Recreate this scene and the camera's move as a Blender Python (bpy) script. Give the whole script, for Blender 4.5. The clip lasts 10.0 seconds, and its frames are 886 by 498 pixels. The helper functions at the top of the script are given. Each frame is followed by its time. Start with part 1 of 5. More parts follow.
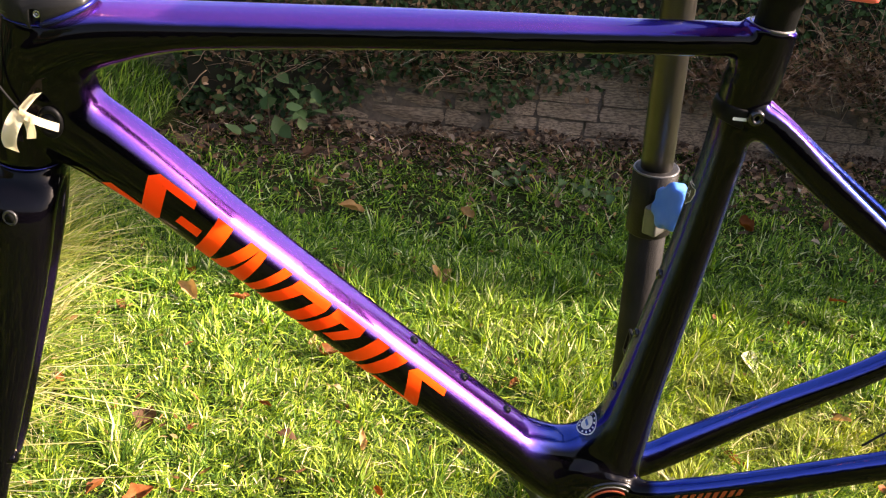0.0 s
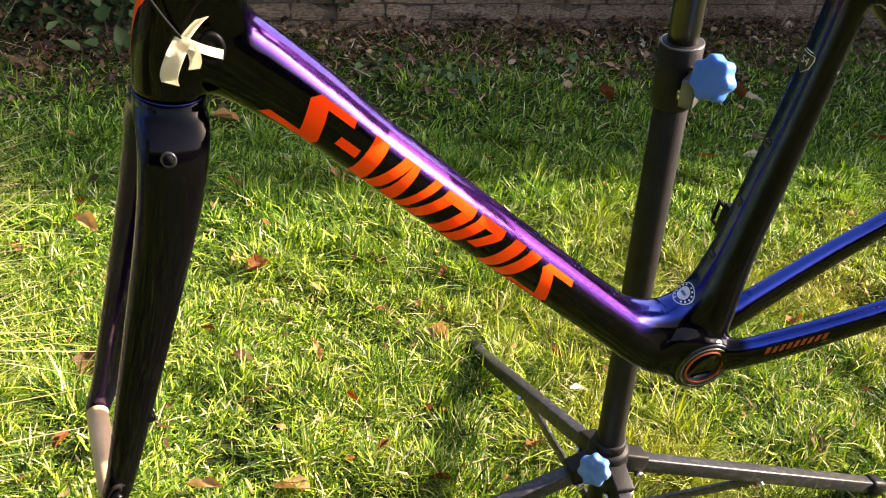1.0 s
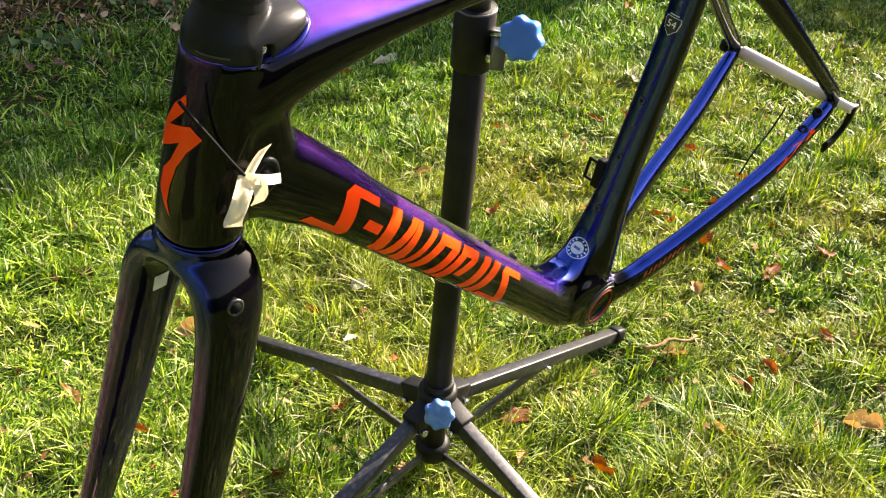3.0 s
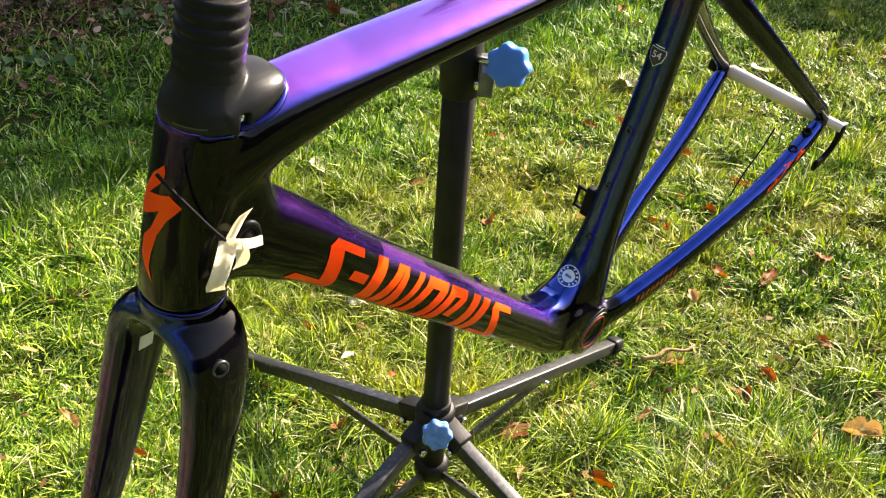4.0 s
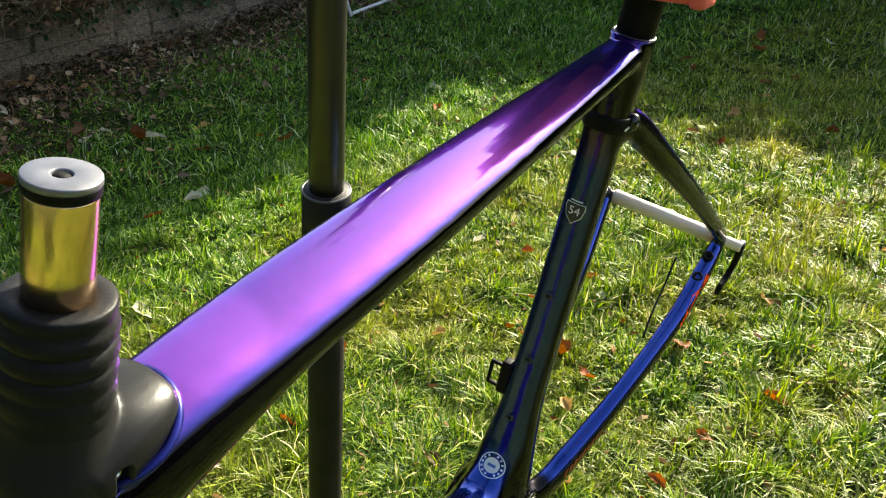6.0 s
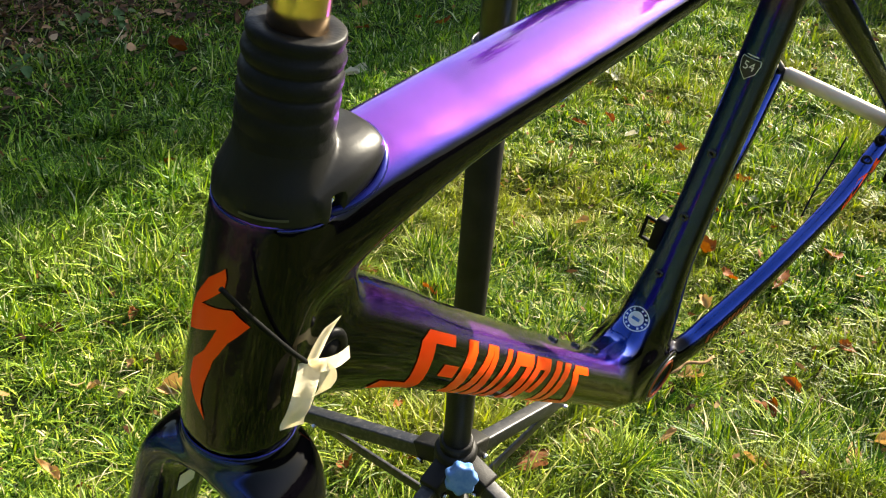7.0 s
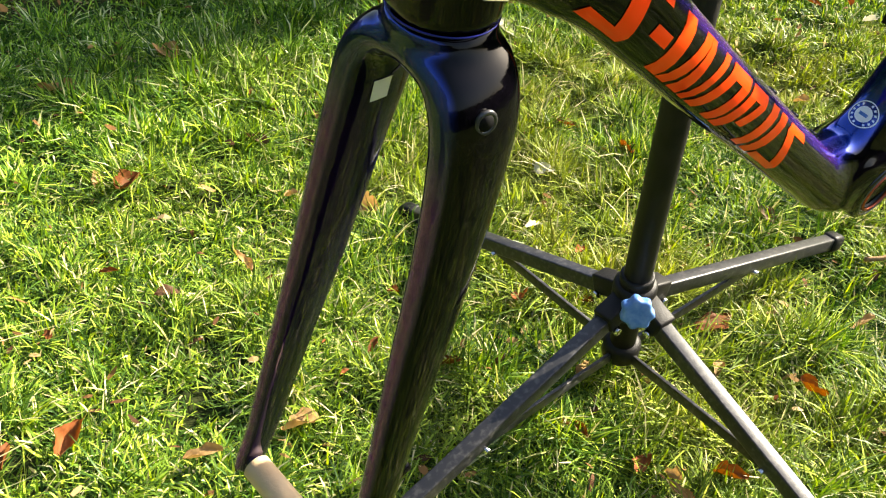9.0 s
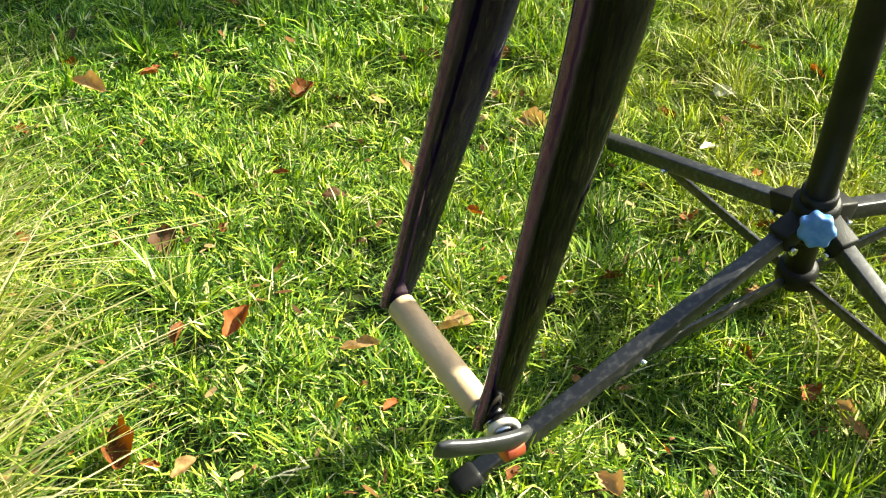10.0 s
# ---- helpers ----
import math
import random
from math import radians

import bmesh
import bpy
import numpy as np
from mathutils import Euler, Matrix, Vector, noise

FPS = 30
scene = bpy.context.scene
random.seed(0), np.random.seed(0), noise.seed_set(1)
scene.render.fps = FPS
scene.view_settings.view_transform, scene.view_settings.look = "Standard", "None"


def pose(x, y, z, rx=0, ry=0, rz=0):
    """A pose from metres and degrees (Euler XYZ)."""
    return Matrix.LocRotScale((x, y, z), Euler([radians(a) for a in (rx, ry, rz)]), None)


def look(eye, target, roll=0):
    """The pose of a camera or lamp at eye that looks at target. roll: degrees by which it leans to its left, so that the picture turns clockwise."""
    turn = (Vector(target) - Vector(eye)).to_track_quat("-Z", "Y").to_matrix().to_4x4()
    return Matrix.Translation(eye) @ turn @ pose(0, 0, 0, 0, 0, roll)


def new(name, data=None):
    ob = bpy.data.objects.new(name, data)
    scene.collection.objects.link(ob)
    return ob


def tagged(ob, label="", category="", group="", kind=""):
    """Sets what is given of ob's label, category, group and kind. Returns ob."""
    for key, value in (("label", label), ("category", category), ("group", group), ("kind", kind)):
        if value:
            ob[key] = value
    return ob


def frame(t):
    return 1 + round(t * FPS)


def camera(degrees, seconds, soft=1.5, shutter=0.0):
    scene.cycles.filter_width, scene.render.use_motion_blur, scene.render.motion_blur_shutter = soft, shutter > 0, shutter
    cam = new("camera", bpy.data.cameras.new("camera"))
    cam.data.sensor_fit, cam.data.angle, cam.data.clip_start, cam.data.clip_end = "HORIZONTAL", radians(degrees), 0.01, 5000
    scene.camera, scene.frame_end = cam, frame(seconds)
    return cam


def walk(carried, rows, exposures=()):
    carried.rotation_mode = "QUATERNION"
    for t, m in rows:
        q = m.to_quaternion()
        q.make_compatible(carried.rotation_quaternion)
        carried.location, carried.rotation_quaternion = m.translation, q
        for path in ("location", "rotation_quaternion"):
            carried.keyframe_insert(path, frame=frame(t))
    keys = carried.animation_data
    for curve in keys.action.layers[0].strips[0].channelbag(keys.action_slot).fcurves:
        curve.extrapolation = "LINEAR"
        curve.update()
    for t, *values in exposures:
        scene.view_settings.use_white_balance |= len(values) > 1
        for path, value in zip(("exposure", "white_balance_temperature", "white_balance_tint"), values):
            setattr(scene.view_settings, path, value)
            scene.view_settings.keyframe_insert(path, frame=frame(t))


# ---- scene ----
cam = camera(50.4, 10.0, soft=1.15)
PATH = [
    (0, (0.086, 0.035, 1.247), (0.16, 1.87, 0.456), 8.3),
    (0.5, (-0.081, -0.005, 1.245), (0.198, 1.742, 0.31), 6.3),
    (1, (-0.186, 0.073, 1.218), (0.296, 1.766, 0.269), 7.1),
    (1.5, (-0.279, 0.169, 1.217), (0.381, 1.796, 0.259), 6.5),
    (2, (-0.366, 0.226, 1.231), (0.535, 1.733, 0.275), 6.3),
    (2.5, (-0.44, 0.265, 1.249), (0.703, 1.554, 0.233), 5.7),
    (2.7, (-0.45, 0.274, 1.261), (0.741, 1.514, 0.239), 5.5),
    (3.8, (-0.432, 0.283, 1.299), (0.78, 1.474, 0.243), 4.8),
    (4, (-0.429, 0.287, 1.305), (0.774, 1.5, 0.265), 3.8),
    (4.5, (-0.385, 0.352, 1.311), (0.847, 1.543, 0.28), 3.7),
    (5, (-0.347, 0.436, 1.312), (1.019, 1.549, 0.366), 3.1),
    (5.2, (-0.336, 0.457, 1.309), (1.128, 1.504, 0.437), 2.6),
    (6.3, (-0.339, 0.463, 1.303), (1.164, 1.448, 0.447), 2.6),
    (6.5, (-0.357, 0.456, 1.298), (1.085, 1.49, 0.402), 2.7),
    (7, (-0.386, 0.446, 1.272), (0.867, 1.599, 0.222), 3.0),
    (7.5, (-0.396, 0.445, 1.242), (0.762, 1.595, 0.086), 3.9),
    (8, (-0.403, 0.433, 1.214), (0.68, 1.611, 0.015), 4.1),
    (8.5, (-0.411, 0.422, 1.182), (0.51, 1.697, -0.054), 2.8),
    (9, (-0.421, 0.404, 1.15), (0.459, 1.714, -0.08), 2.5),
    (9.5, (-0.432, 0.382, 1.124), (0.325, 1.741, -0.132), 0.4),
    (10, (-0.425, 0.373, 1.076), (0.11, 1.792, -0.228), -2.8),
]
walk(cam, [(t, look(eye, target, roll)) for t, eye, target, roll in PATH],
     # seconds, stops, kelvin, tint: the white balance drifts from magenta to green
     [(0.0, 2.42, 6850, 26), (0.5, 2.41, 6800, 25), (1.0, 2.42, 6750, 23), (1.5, 2.43, 6750, 21), (2.5, 2.48, 6650, 18), (4.0, 2.48, 6550, 15), (4.5, 2.49, 6500, 11),
      (5.0, 2.27, 6500, 5), (6.5, 2.22, 6500, 5), (7.0, 2.15, 6500, 8), (8.0, 2.45, 6500, 10), (9.0, 2.37, 6450, 9), (9.5, 2.34, 6400, 4), (10.0, 2.29, 6300, -1)])

# ---------------------------------------------------------------- light
SUN_AZ, SUN_EL = 92.0, 29.0          # degrees, clockwise from +y, and above the ground
sky = bpy.data.worlds.new("sky")
scene.world = sky
sky.use_nodes = True
nt = sky.node_tree
sky_tex = nt.nodes.new("ShaderNodeTexSky")
sky_tex.sky_type = "NISHITA"
sky_tex.sun_disc = False
sky_tex.sun_elevation = radians(SUN_EL)
sky_tex.sun_rotation = radians(SUN_AZ)
sky_tex.dust_density = 4.0
nt.links.new(sky_tex.outputs[0], nt.nodes["Background"].inputs[0])
nt.nodes["Background"].inputs[1].default_value = 0.076
sun_data = bpy.data.lights.new("sun", "SUN")
sun_data.energy, sun_data.angle, sun_data.color = 5.0, radians(0.5), (1.0, 0.90, 0.72)
sun = new("sun", sun_data)
SUN_DIR = Vector((math.sin(radians(SUN_AZ)) * math.cos(radians(SUN_EL)), math.cos(radians(SUN_AZ)) * math.cos(radians(SUN_EL)), math.sin(radians(SUN_EL))))
sun.matrix_world = look(SUN_DIR * 30, (0, 0, 0))
scene.view_settings.exposure = 2.55


# ---------------------------------------------------------------- materials
def material(name, base, rough=0.5, metal=0.0, second=None, scale=20.0, bump=0.0, bump_scale=80.0, coat=0.0, contrast=(0.35, 0.65), spec=0.5):
    """A principled material whose base colour wanders between two colours, with fine relief."""
    m = bpy.data.materials.new(name)
    m.use_nodes = True
    n, l = m.node_tree.nodes, m.node_tree.links
    b = n["Principled BSDF"]
    b.inputs["Base Color"].default_value = (*base, 1)
    b.inputs["Roughness"].default_value = rough
    b.inputs["Metallic"].default_value = metal
    b.inputs["Coat Weight"].default_value = coat
    b.inputs["Coat Roughness"].default_value = 0.03
    b.inputs["Specular IOR Level"].default_value = spec
    tc = n.new("ShaderNodeTexCoord")
    if second:
        tex = n.new("ShaderNodeTexNoise")
        tex.inputs["Scale"].default_value = scale
        tex.inputs["Detail"].default_value = 6
        l.new(tc.outputs["Object"], tex.inputs["Vector"])
        ramp = n.new("ShaderNodeValToRGB")
        ramp.color_ramp.elements[0].position, ramp.color_ramp.elements[1].position = contrast
        ramp.color_ramp.elements[0].color = (*base, 1)
        ramp.color_ramp.elements[1].color = (*second, 1)
        l.new(tex.outputs[0], ramp.inputs[0])
        l.new(ramp.outputs[0], b.inputs["Base Color"])
    if bump:
        tex2 = n.new("ShaderNodeTexNoise")
        tex2.inputs["Scale"].default_value = bump_scale
        tex2.inputs["Detail"].default_value = 5
        l.new(tc.outputs["Object"], tex2.inputs["Vector"])
        bp = n.new("ShaderNodeBump")
        bp.inputs["Strength"].default_value = bump
        bp.inputs["Distance"].default_value = 0.01
        l.new(tex2.outputs[0], bp.inputs["Height"])
        l.new(bp.outputs[0], b.inputs["Normal"])
    return m


def two_tone_paint(name, first, second, axis, x0, x1, top=None, edge=(0.94, 0.72), thin=(0.04, 0.5), bare=0.0, shoulder=False):
    """Two-tone finish under a clear coat: black flanks, pearl flakes along the front and upper faces of the tubes.
    The pearl runs from the first colour to the second along one axis of the frame; top: a height above which it stays the first."""
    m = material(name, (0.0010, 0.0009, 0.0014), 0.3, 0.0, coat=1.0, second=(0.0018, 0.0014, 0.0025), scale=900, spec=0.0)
    n, l = m.node_tree.nodes, m.node_tree.links
    b = n["Principled BSDF"]
    b.inputs["Coat IOR"].default_value, b.inputs["Coat Roughness"].default_value = 1.245, 0.06

    def step(value, lo, hi):
        q = n.new("ShaderNodeMapRange")
        q.interpolation_type = "SMOOTHSTEP"
        q.inputs["From Min"].default_value, q.inputs["From Max"].default_value = lo, hi
        l.new(value, q.inputs["Value"])
        return q.outputs[0]

    def calc(kind, a, b2):
        q = n.new("ShaderNodeMath")
        q.operation = kind
        l.new(a, q.inputs[0])
        if isinstance(b2, float):
            q.inputs[1].default_value = b2
        else:
            l.new(b2, q.inputs[1])
        return q.outputs[0]

    unit = n.new("ShaderNodeValue")
    unit.outputs[0].default_value = 1.0
    one = unit.outputs[0]
    tc = n.new("ShaderNodeTexCoord")
    pos, nor = n.new("ShaderNodeSeparateXYZ"), n.new("ShaderNodeSeparateXYZ")
    l.new(tc.outputs["Object"], pos.inputs[0])
    l.new(tc.outputs["Normal"], nor.inputs[0])
    along = step(pos.outputs[axis], x0, x1)
    if top:
        along = calc("MULTIPLY", along, step(pos.outputs[2], top + 0.04, top))
    mix = n.new("ShaderNodeMix")
    mix.data_type = "RGBA"
    mix.inputs[6].default_value, mix.inputs[7].default_value = (*first, 1), (*second, 1)
    l.new(along, mix.inputs[0])
    # the steep shoulders of each tube carry more of the blue
    turn = n.new("ShaderNodeMix")
    turn.data_type = "RGBA"
    turn.inputs[7].default_value = (0.048, 0.060, 0.40, 1)
    l.new(mix.outputs[2], turn.inputs[6])
    share = n.new("ShaderNodeMapRange")
    share.inputs["From Min"].default_value, share.inputs["From Max"].default_value = 0.36, 0.42
    share.inputs["To Min"].default_value, share.inputs["To Max"].default_value = 0.48, 0.85
    l.new(pos.outputs[2], share.inputs["Value"])
    l.new(calc("MULTIPLY", step(calc("ABSOLUTE", nor.outputs[1], 0.0), 0.32, 0.74), share.outputs[0]), turn.inputs[0])
    # deep blue where the top tube runs into the seat tube
    heel = n.new("ShaderNodeMix")
    heel.data_type = "RGBA"
    heel.inputs[7].default_value = (0.030, 0.016, 0.26, 1)
    l.new(turn.outputs[2], heel.inputs[6])
    l.new(calc("MULTIPLY", calc("MULTIPLY", step(pos.outputs[0], -0.13, -0.07), step(pos.outputs[2], 0.41, 0.43)), 0.9), heel.inputs[0])
    fl = n.new("ShaderNodeTexVoronoi")
    fl.inputs["Scale"].default_value = 1500
    l.new(tc.outputs["Object"], fl.inputs["Vector"])
    hsv = n.new("ShaderNodeHueSaturation")
    l.new(heel.outputs[2], hsv.inputs["Color"])
    mr = n.new("ShaderNodeMapRange")
    mr.inputs["To Min"].default_value, mr.inputs["To Max"].default_value = 0.92, 1.08
    l.new(fl.outputs["Color"], mr.inputs["Value"])
    # shading put into the flake value: full on upward faces, dark on steep ones
    steep_shading = n.new("ShaderNodeMapRange")
    steep_shading.interpolation_type = "SMOOTHSTEP"
    steep_shading.inputs["From Min"].default_value, steep_shading.inputs["From Max"].default_value = 0.1, 0.6
    # thin: the value left on steep faces
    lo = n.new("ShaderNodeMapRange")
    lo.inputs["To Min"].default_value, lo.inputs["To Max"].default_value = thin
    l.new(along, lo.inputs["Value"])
    l.new(lo.outputs[0], steep_shading.inputs["To Min"])
    l.new(nor.outputs[2], steep_shading.inputs["Value"])
    l.new(calc("MULTIPLY", mr.outputs[0], steep_shading.outputs[0]), hsv.inputs["Value"])
    flakes = n.new("ShaderNodeBsdfPrincipled")
    flakes.inputs["Metallic"].default_value = 0.84
    flakes.inputs["Roughness"].default_value = 0.22
    flakes.inputs["Specular Tint"].default_value = (0.16, 0.24, 1.0, 1.0)
    flakes.inputs["Coat Weight"].default_value, flakes.inputs["Coat Roughness"].default_value, flakes.inputs["Coat IOR"].default_value = 1.0, 0.03, 1.38
    l.new(hsv.outputs[0], flakes.inputs["Base Color"])
    # long shallow waves of the lacquer, running with the tube
    stretch, waves, ripple = n.new("ShaderNodeMapping"), n.new("ShaderNodeTexNoise"), n.new("ShaderNodeBump")
    stretch.inputs["Scale"].default_value = (9.0, 170.0, 110.0) if axis == 0 else (110.0, 110.0, 6.0)
    l.new(tc.outputs["Object"], stretch.inputs["Vector"])
    l.new(stretch.outputs[0], waves.inputs["Vector"])
    waves.inputs["Scale"].default_value, waves.inputs["Detail"].default_value = 1.0, 3
    ripple.inputs["Strength"].default_value, ripple.inputs["Distance"].default_value = (0.6 if axis == 0 else 0.15), 0.0007
    l.new(waves.outputs[0], ripple.inputs["Height"])
    l.new(ripple.outputs[0], flakes.inputs["Coat Normal"])
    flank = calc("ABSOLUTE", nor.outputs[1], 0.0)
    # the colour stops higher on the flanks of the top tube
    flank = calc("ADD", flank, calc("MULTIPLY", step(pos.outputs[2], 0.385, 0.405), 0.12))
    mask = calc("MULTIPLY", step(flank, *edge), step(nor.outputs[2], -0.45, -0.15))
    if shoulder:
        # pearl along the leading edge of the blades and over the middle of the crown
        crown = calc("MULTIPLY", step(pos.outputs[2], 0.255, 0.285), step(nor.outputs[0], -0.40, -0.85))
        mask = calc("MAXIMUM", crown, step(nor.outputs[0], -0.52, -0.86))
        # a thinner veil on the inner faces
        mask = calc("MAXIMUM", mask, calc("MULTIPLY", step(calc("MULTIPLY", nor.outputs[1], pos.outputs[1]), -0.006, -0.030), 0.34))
    if bare:
        off_head = calc("MAXIMUM", step(pos.outputs[0], -0.505, -0.485), step(nor.outputs[2], 0.5, 0.8))
        face = calc("MULTIPLY", step(nor.outputs[0], -0.55, -0.92), step(pos.outputs[0], -0.50, -0.52))
        mask = calc("MAXIMUM", calc("MULTIPLY", mask, off_head), calc("MULTIPLY", face, 0.6))
        post = calc("MULTIPLY", step(calc("ABSOLUTE", pos.outputs[0], 0.0), 0.05, 0.04), step(pos.outputs[2], 0.05, 0.08))
        front = calc("MULTIPLY", step(flank, 0.84, 0.62), step(nor.outputs[0], 0.05, -0.05))
        mask = calc("MAXIMUM", mask, calc("MULTIPLY", post, front))
        # the bottom bracket shell stays black
        near = calc("MULTIPLY", step(calc("ABSOLUTE", pos.outputs[0], 0.0), bare + 0.012, bare), step(pos.outputs[2], 0.055, 0.035))
        mask = calc("MULTIPLY", mask, calc("SUBTRACT", one, near))
        # and so do the cheeks in front of it
        cheek = calc("MULTIPLY", step(calc("ABSOLUTE", pos.outputs[1], 0.0), 0.013, 0.020), step(pos.outputs[0], -0.085, -0.060))
        cheek = calc("MULTIPLY", cheek, calc("MULTIPLY", step(pos.outputs[0], 0.03, 0.015), step(pos.outputs[2], 0.095, 0.075)))
        mask = calc("MULTIPLY", mask, calc("SUBTRACT", one, cheek))
    ms = n.new("ShaderNodeMixShader")
    l.new(mask, ms.inputs[0])
    l.new(b.outputs[0], ms.inputs[1])
    l.new(flakes.outputs[0], ms.inputs[2])
    l.new(ms.outputs[0], n["Material Output"].inputs[0])
    return m


def leafy(name, colors, translucent=0.45, rough=0.45, patch=0.0, patch_color=(0.3, 0.25, 0.06), spec=0.35):
    """Thin leaf or blade: each piece takes its own colour, and light shines through it."""
    m = bpy.data.materials.new(name)
    m.use_nodes = True
    n, l = m.node_tree.nodes, m.node_tree.links
    b = n["Principled BSDF"]
    geo = n.new("ShaderNodeNewGeometry")
    ramp = n.new("ShaderNodeValToRGB")
    cr = ramp.color_ramp
    while len(cr.elements) < len(colors):
        cr.elements.new(0.5)
    for e, (p, c) in zip(cr.elements, colors):
        e.position, e.color = p, (*c, 1)
    l.new(geo.outputs["Random Per Island"], ramp.inputs[0])
    col = ramp.outputs[0]
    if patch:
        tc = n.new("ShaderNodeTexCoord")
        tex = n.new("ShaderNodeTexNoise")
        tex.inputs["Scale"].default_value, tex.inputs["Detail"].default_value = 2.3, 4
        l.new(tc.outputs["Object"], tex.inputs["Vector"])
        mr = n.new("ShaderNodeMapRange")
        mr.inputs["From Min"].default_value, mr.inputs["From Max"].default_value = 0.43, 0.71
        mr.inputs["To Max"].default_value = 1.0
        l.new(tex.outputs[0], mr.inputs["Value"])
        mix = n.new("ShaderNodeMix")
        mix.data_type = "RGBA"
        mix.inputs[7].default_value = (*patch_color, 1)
        # the patches fade out towards -x
        xyz, patch_x, both = n.new("ShaderNodeSeparateXYZ"), n.new("ShaderNodeMapRange"), n.new("ShaderNodeMath")
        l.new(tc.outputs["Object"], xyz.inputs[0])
        patch_x.inputs["From Min"].default_value, patch_x.inputs["From Max"].default_value = -0.3, 0.8
        patch_x.inputs["To Min"].default_value, patch_x.inputs["To Max"].default_value = 0.0, patch
        l.new(xyz.outputs[0], patch_x.inputs["Value"])
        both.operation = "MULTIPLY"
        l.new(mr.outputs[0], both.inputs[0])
        l.new(patch_x.outputs[0], both.inputs[1])
        # shade put into the colour: patches fade towards the shaded wall side
        shade_y, three = n.new("ShaderNodeMapRange"), n.new("ShaderNodeMath")
        shade_y.inputs["From Min"].default_value, shade_y.inputs["From Max"].default_value = 2.0, 2.9
        shade_y.inputs["To Min"].default_value, shade_y.inputs["To Max"].default_value = 1.0, 0.1
        l.new(xyz.outputs[1], shade_y.inputs["Value"])
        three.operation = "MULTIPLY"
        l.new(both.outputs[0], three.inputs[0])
        l.new(shade_y.outputs[0], three.inputs[1])
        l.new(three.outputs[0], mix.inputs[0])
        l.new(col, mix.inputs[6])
        # brightness put into the colour towards -x, lifting the sunlit lawn there
        bright_x, gain = n.new("ShaderNodeMapRange"), n.new("ShaderNodeMix")
        bright_x.inputs["From Min"].default_value, bright_x.inputs["From Max"].default_value = -0.3, 1.0
        bright_x.inputs["To Min"].default_value, bright_x.inputs["To Max"].default_value = 1.26, 1.0
        l.new(xyz.outputs[0], bright_x.inputs["Value"])
        # the shade's green cast, multiplied into the grass colour over the same span
        shade_tint, tint = n.new("ShaderNodeMix"), n.new("ShaderNodeMix")
        shade_tint.data_type = tint.data_type = "RGBA"
        tint.blend_type = "MULTIPLY"
        tint.inputs[0].default_value = 1.0
        shade_tint.inputs[6].default_value, shade_tint.inputs[7].default_value = (0.76, 1.0, 0.95, 1), (1, 1, 1, 1)
        l.new(shade_y.outputs[0], shade_tint.inputs[0])
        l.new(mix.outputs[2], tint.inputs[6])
        l.new(shade_tint.outputs[2], tint.inputs[7])
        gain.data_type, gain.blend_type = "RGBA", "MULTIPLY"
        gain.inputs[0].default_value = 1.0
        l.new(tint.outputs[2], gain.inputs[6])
        l.new(bright_x.outputs[0], gain.inputs[7])
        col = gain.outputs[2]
    l.new(col, b.inputs["Base Color"])
    b.inputs["Roughness"].default_value = rough
    b.inputs["Specular IOR Level"].default_value = spec
    tr = n.new("ShaderNodeBsdfTranslucent")
    hs = n.new("ShaderNodeHueSaturation")
    hs.inputs["Saturation"].default_value, hs.inputs["Value"].default_value = 1.15, 1.25
    l.new(col, hs.inputs["Color"])
    l.new(hs.outputs[0], tr.inputs[0])
    sh = n.new("ShaderNodeMixShader")
    sh.inputs[0].default_value = translucent
    l.new(b.outputs[0], sh.inputs[1])
    l.new(tr.outputs[0], sh.inputs[2])
    l.new(sh.outputs[0], n["Material Output"].inputs[0])
    return m


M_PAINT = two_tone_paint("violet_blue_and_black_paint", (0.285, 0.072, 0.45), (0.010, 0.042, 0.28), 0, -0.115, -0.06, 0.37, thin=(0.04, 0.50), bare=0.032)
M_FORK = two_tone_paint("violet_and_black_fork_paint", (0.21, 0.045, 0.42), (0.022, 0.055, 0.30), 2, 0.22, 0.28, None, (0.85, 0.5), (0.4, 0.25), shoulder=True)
M_DECAL = material("fluorescent_orange_vinyl", (1.0, 0.050, 0.003), 0.4, coat=0.4, second=(1.0, 0.075, 0.004), scale=14, spec=0.05)
M_BLACK = material("satin_black_plastic", (0.0035, 0.0035, 0.004), 0.45, spec=0.09, bump=0.06, bump_scale=600, second=(0.006, 0.006, 0.006), scale=60)
M_RUBBER = material("black_rubber", (0.009, 0.009, 0.0092), 0.45, bump=0.06, bump_scale=400, second=(0.013, 0.013, 0.013), scale=40, spec=0.09)
M_GREY = material("grey_coated_alloy", (0.085, 0.083, 0.08), 0.32, 0.3, second=(0.11, 0.11, 0.105), scale=50)
M_GOLD = material("gold_anodised_tube", (0.86, 0.60, 0.36), 0.20, 1.0, second=(0.78, 0.53, 0.29), scale=30)
M_STEEL = material("bright_steel", (0.62, 0.62, 0.60), 0.25, 1.0, second=(0.5, 0.5, 0.5), scale=120)
M_CAP = material("brushed_alloy_cap", (0.20, 0.20, 0.215), 0.4, 0.7, second=(0.16, 0.16, 0.175), scale=200)
M_SEAM = material("blue_pearl_line", (0.007, 0.014, 0.10), 0.25, 0.6, second=(0.02, 0.022, 0.20), scale=80)
M_COVER = material("satin_black_moulding", (0.010, 0.010, 0.0102), 0.38, spec=0.14, bump=0.02, bump_scale=700, second=(0.013, 0.0128, 0.0125), scale=60)
M_LEVER = material("satin_grey_black_lever", (0.035, 0.035, 0.037), 0.32, 0.4, second=(0.05, 0.05, 0.052), scale=60)
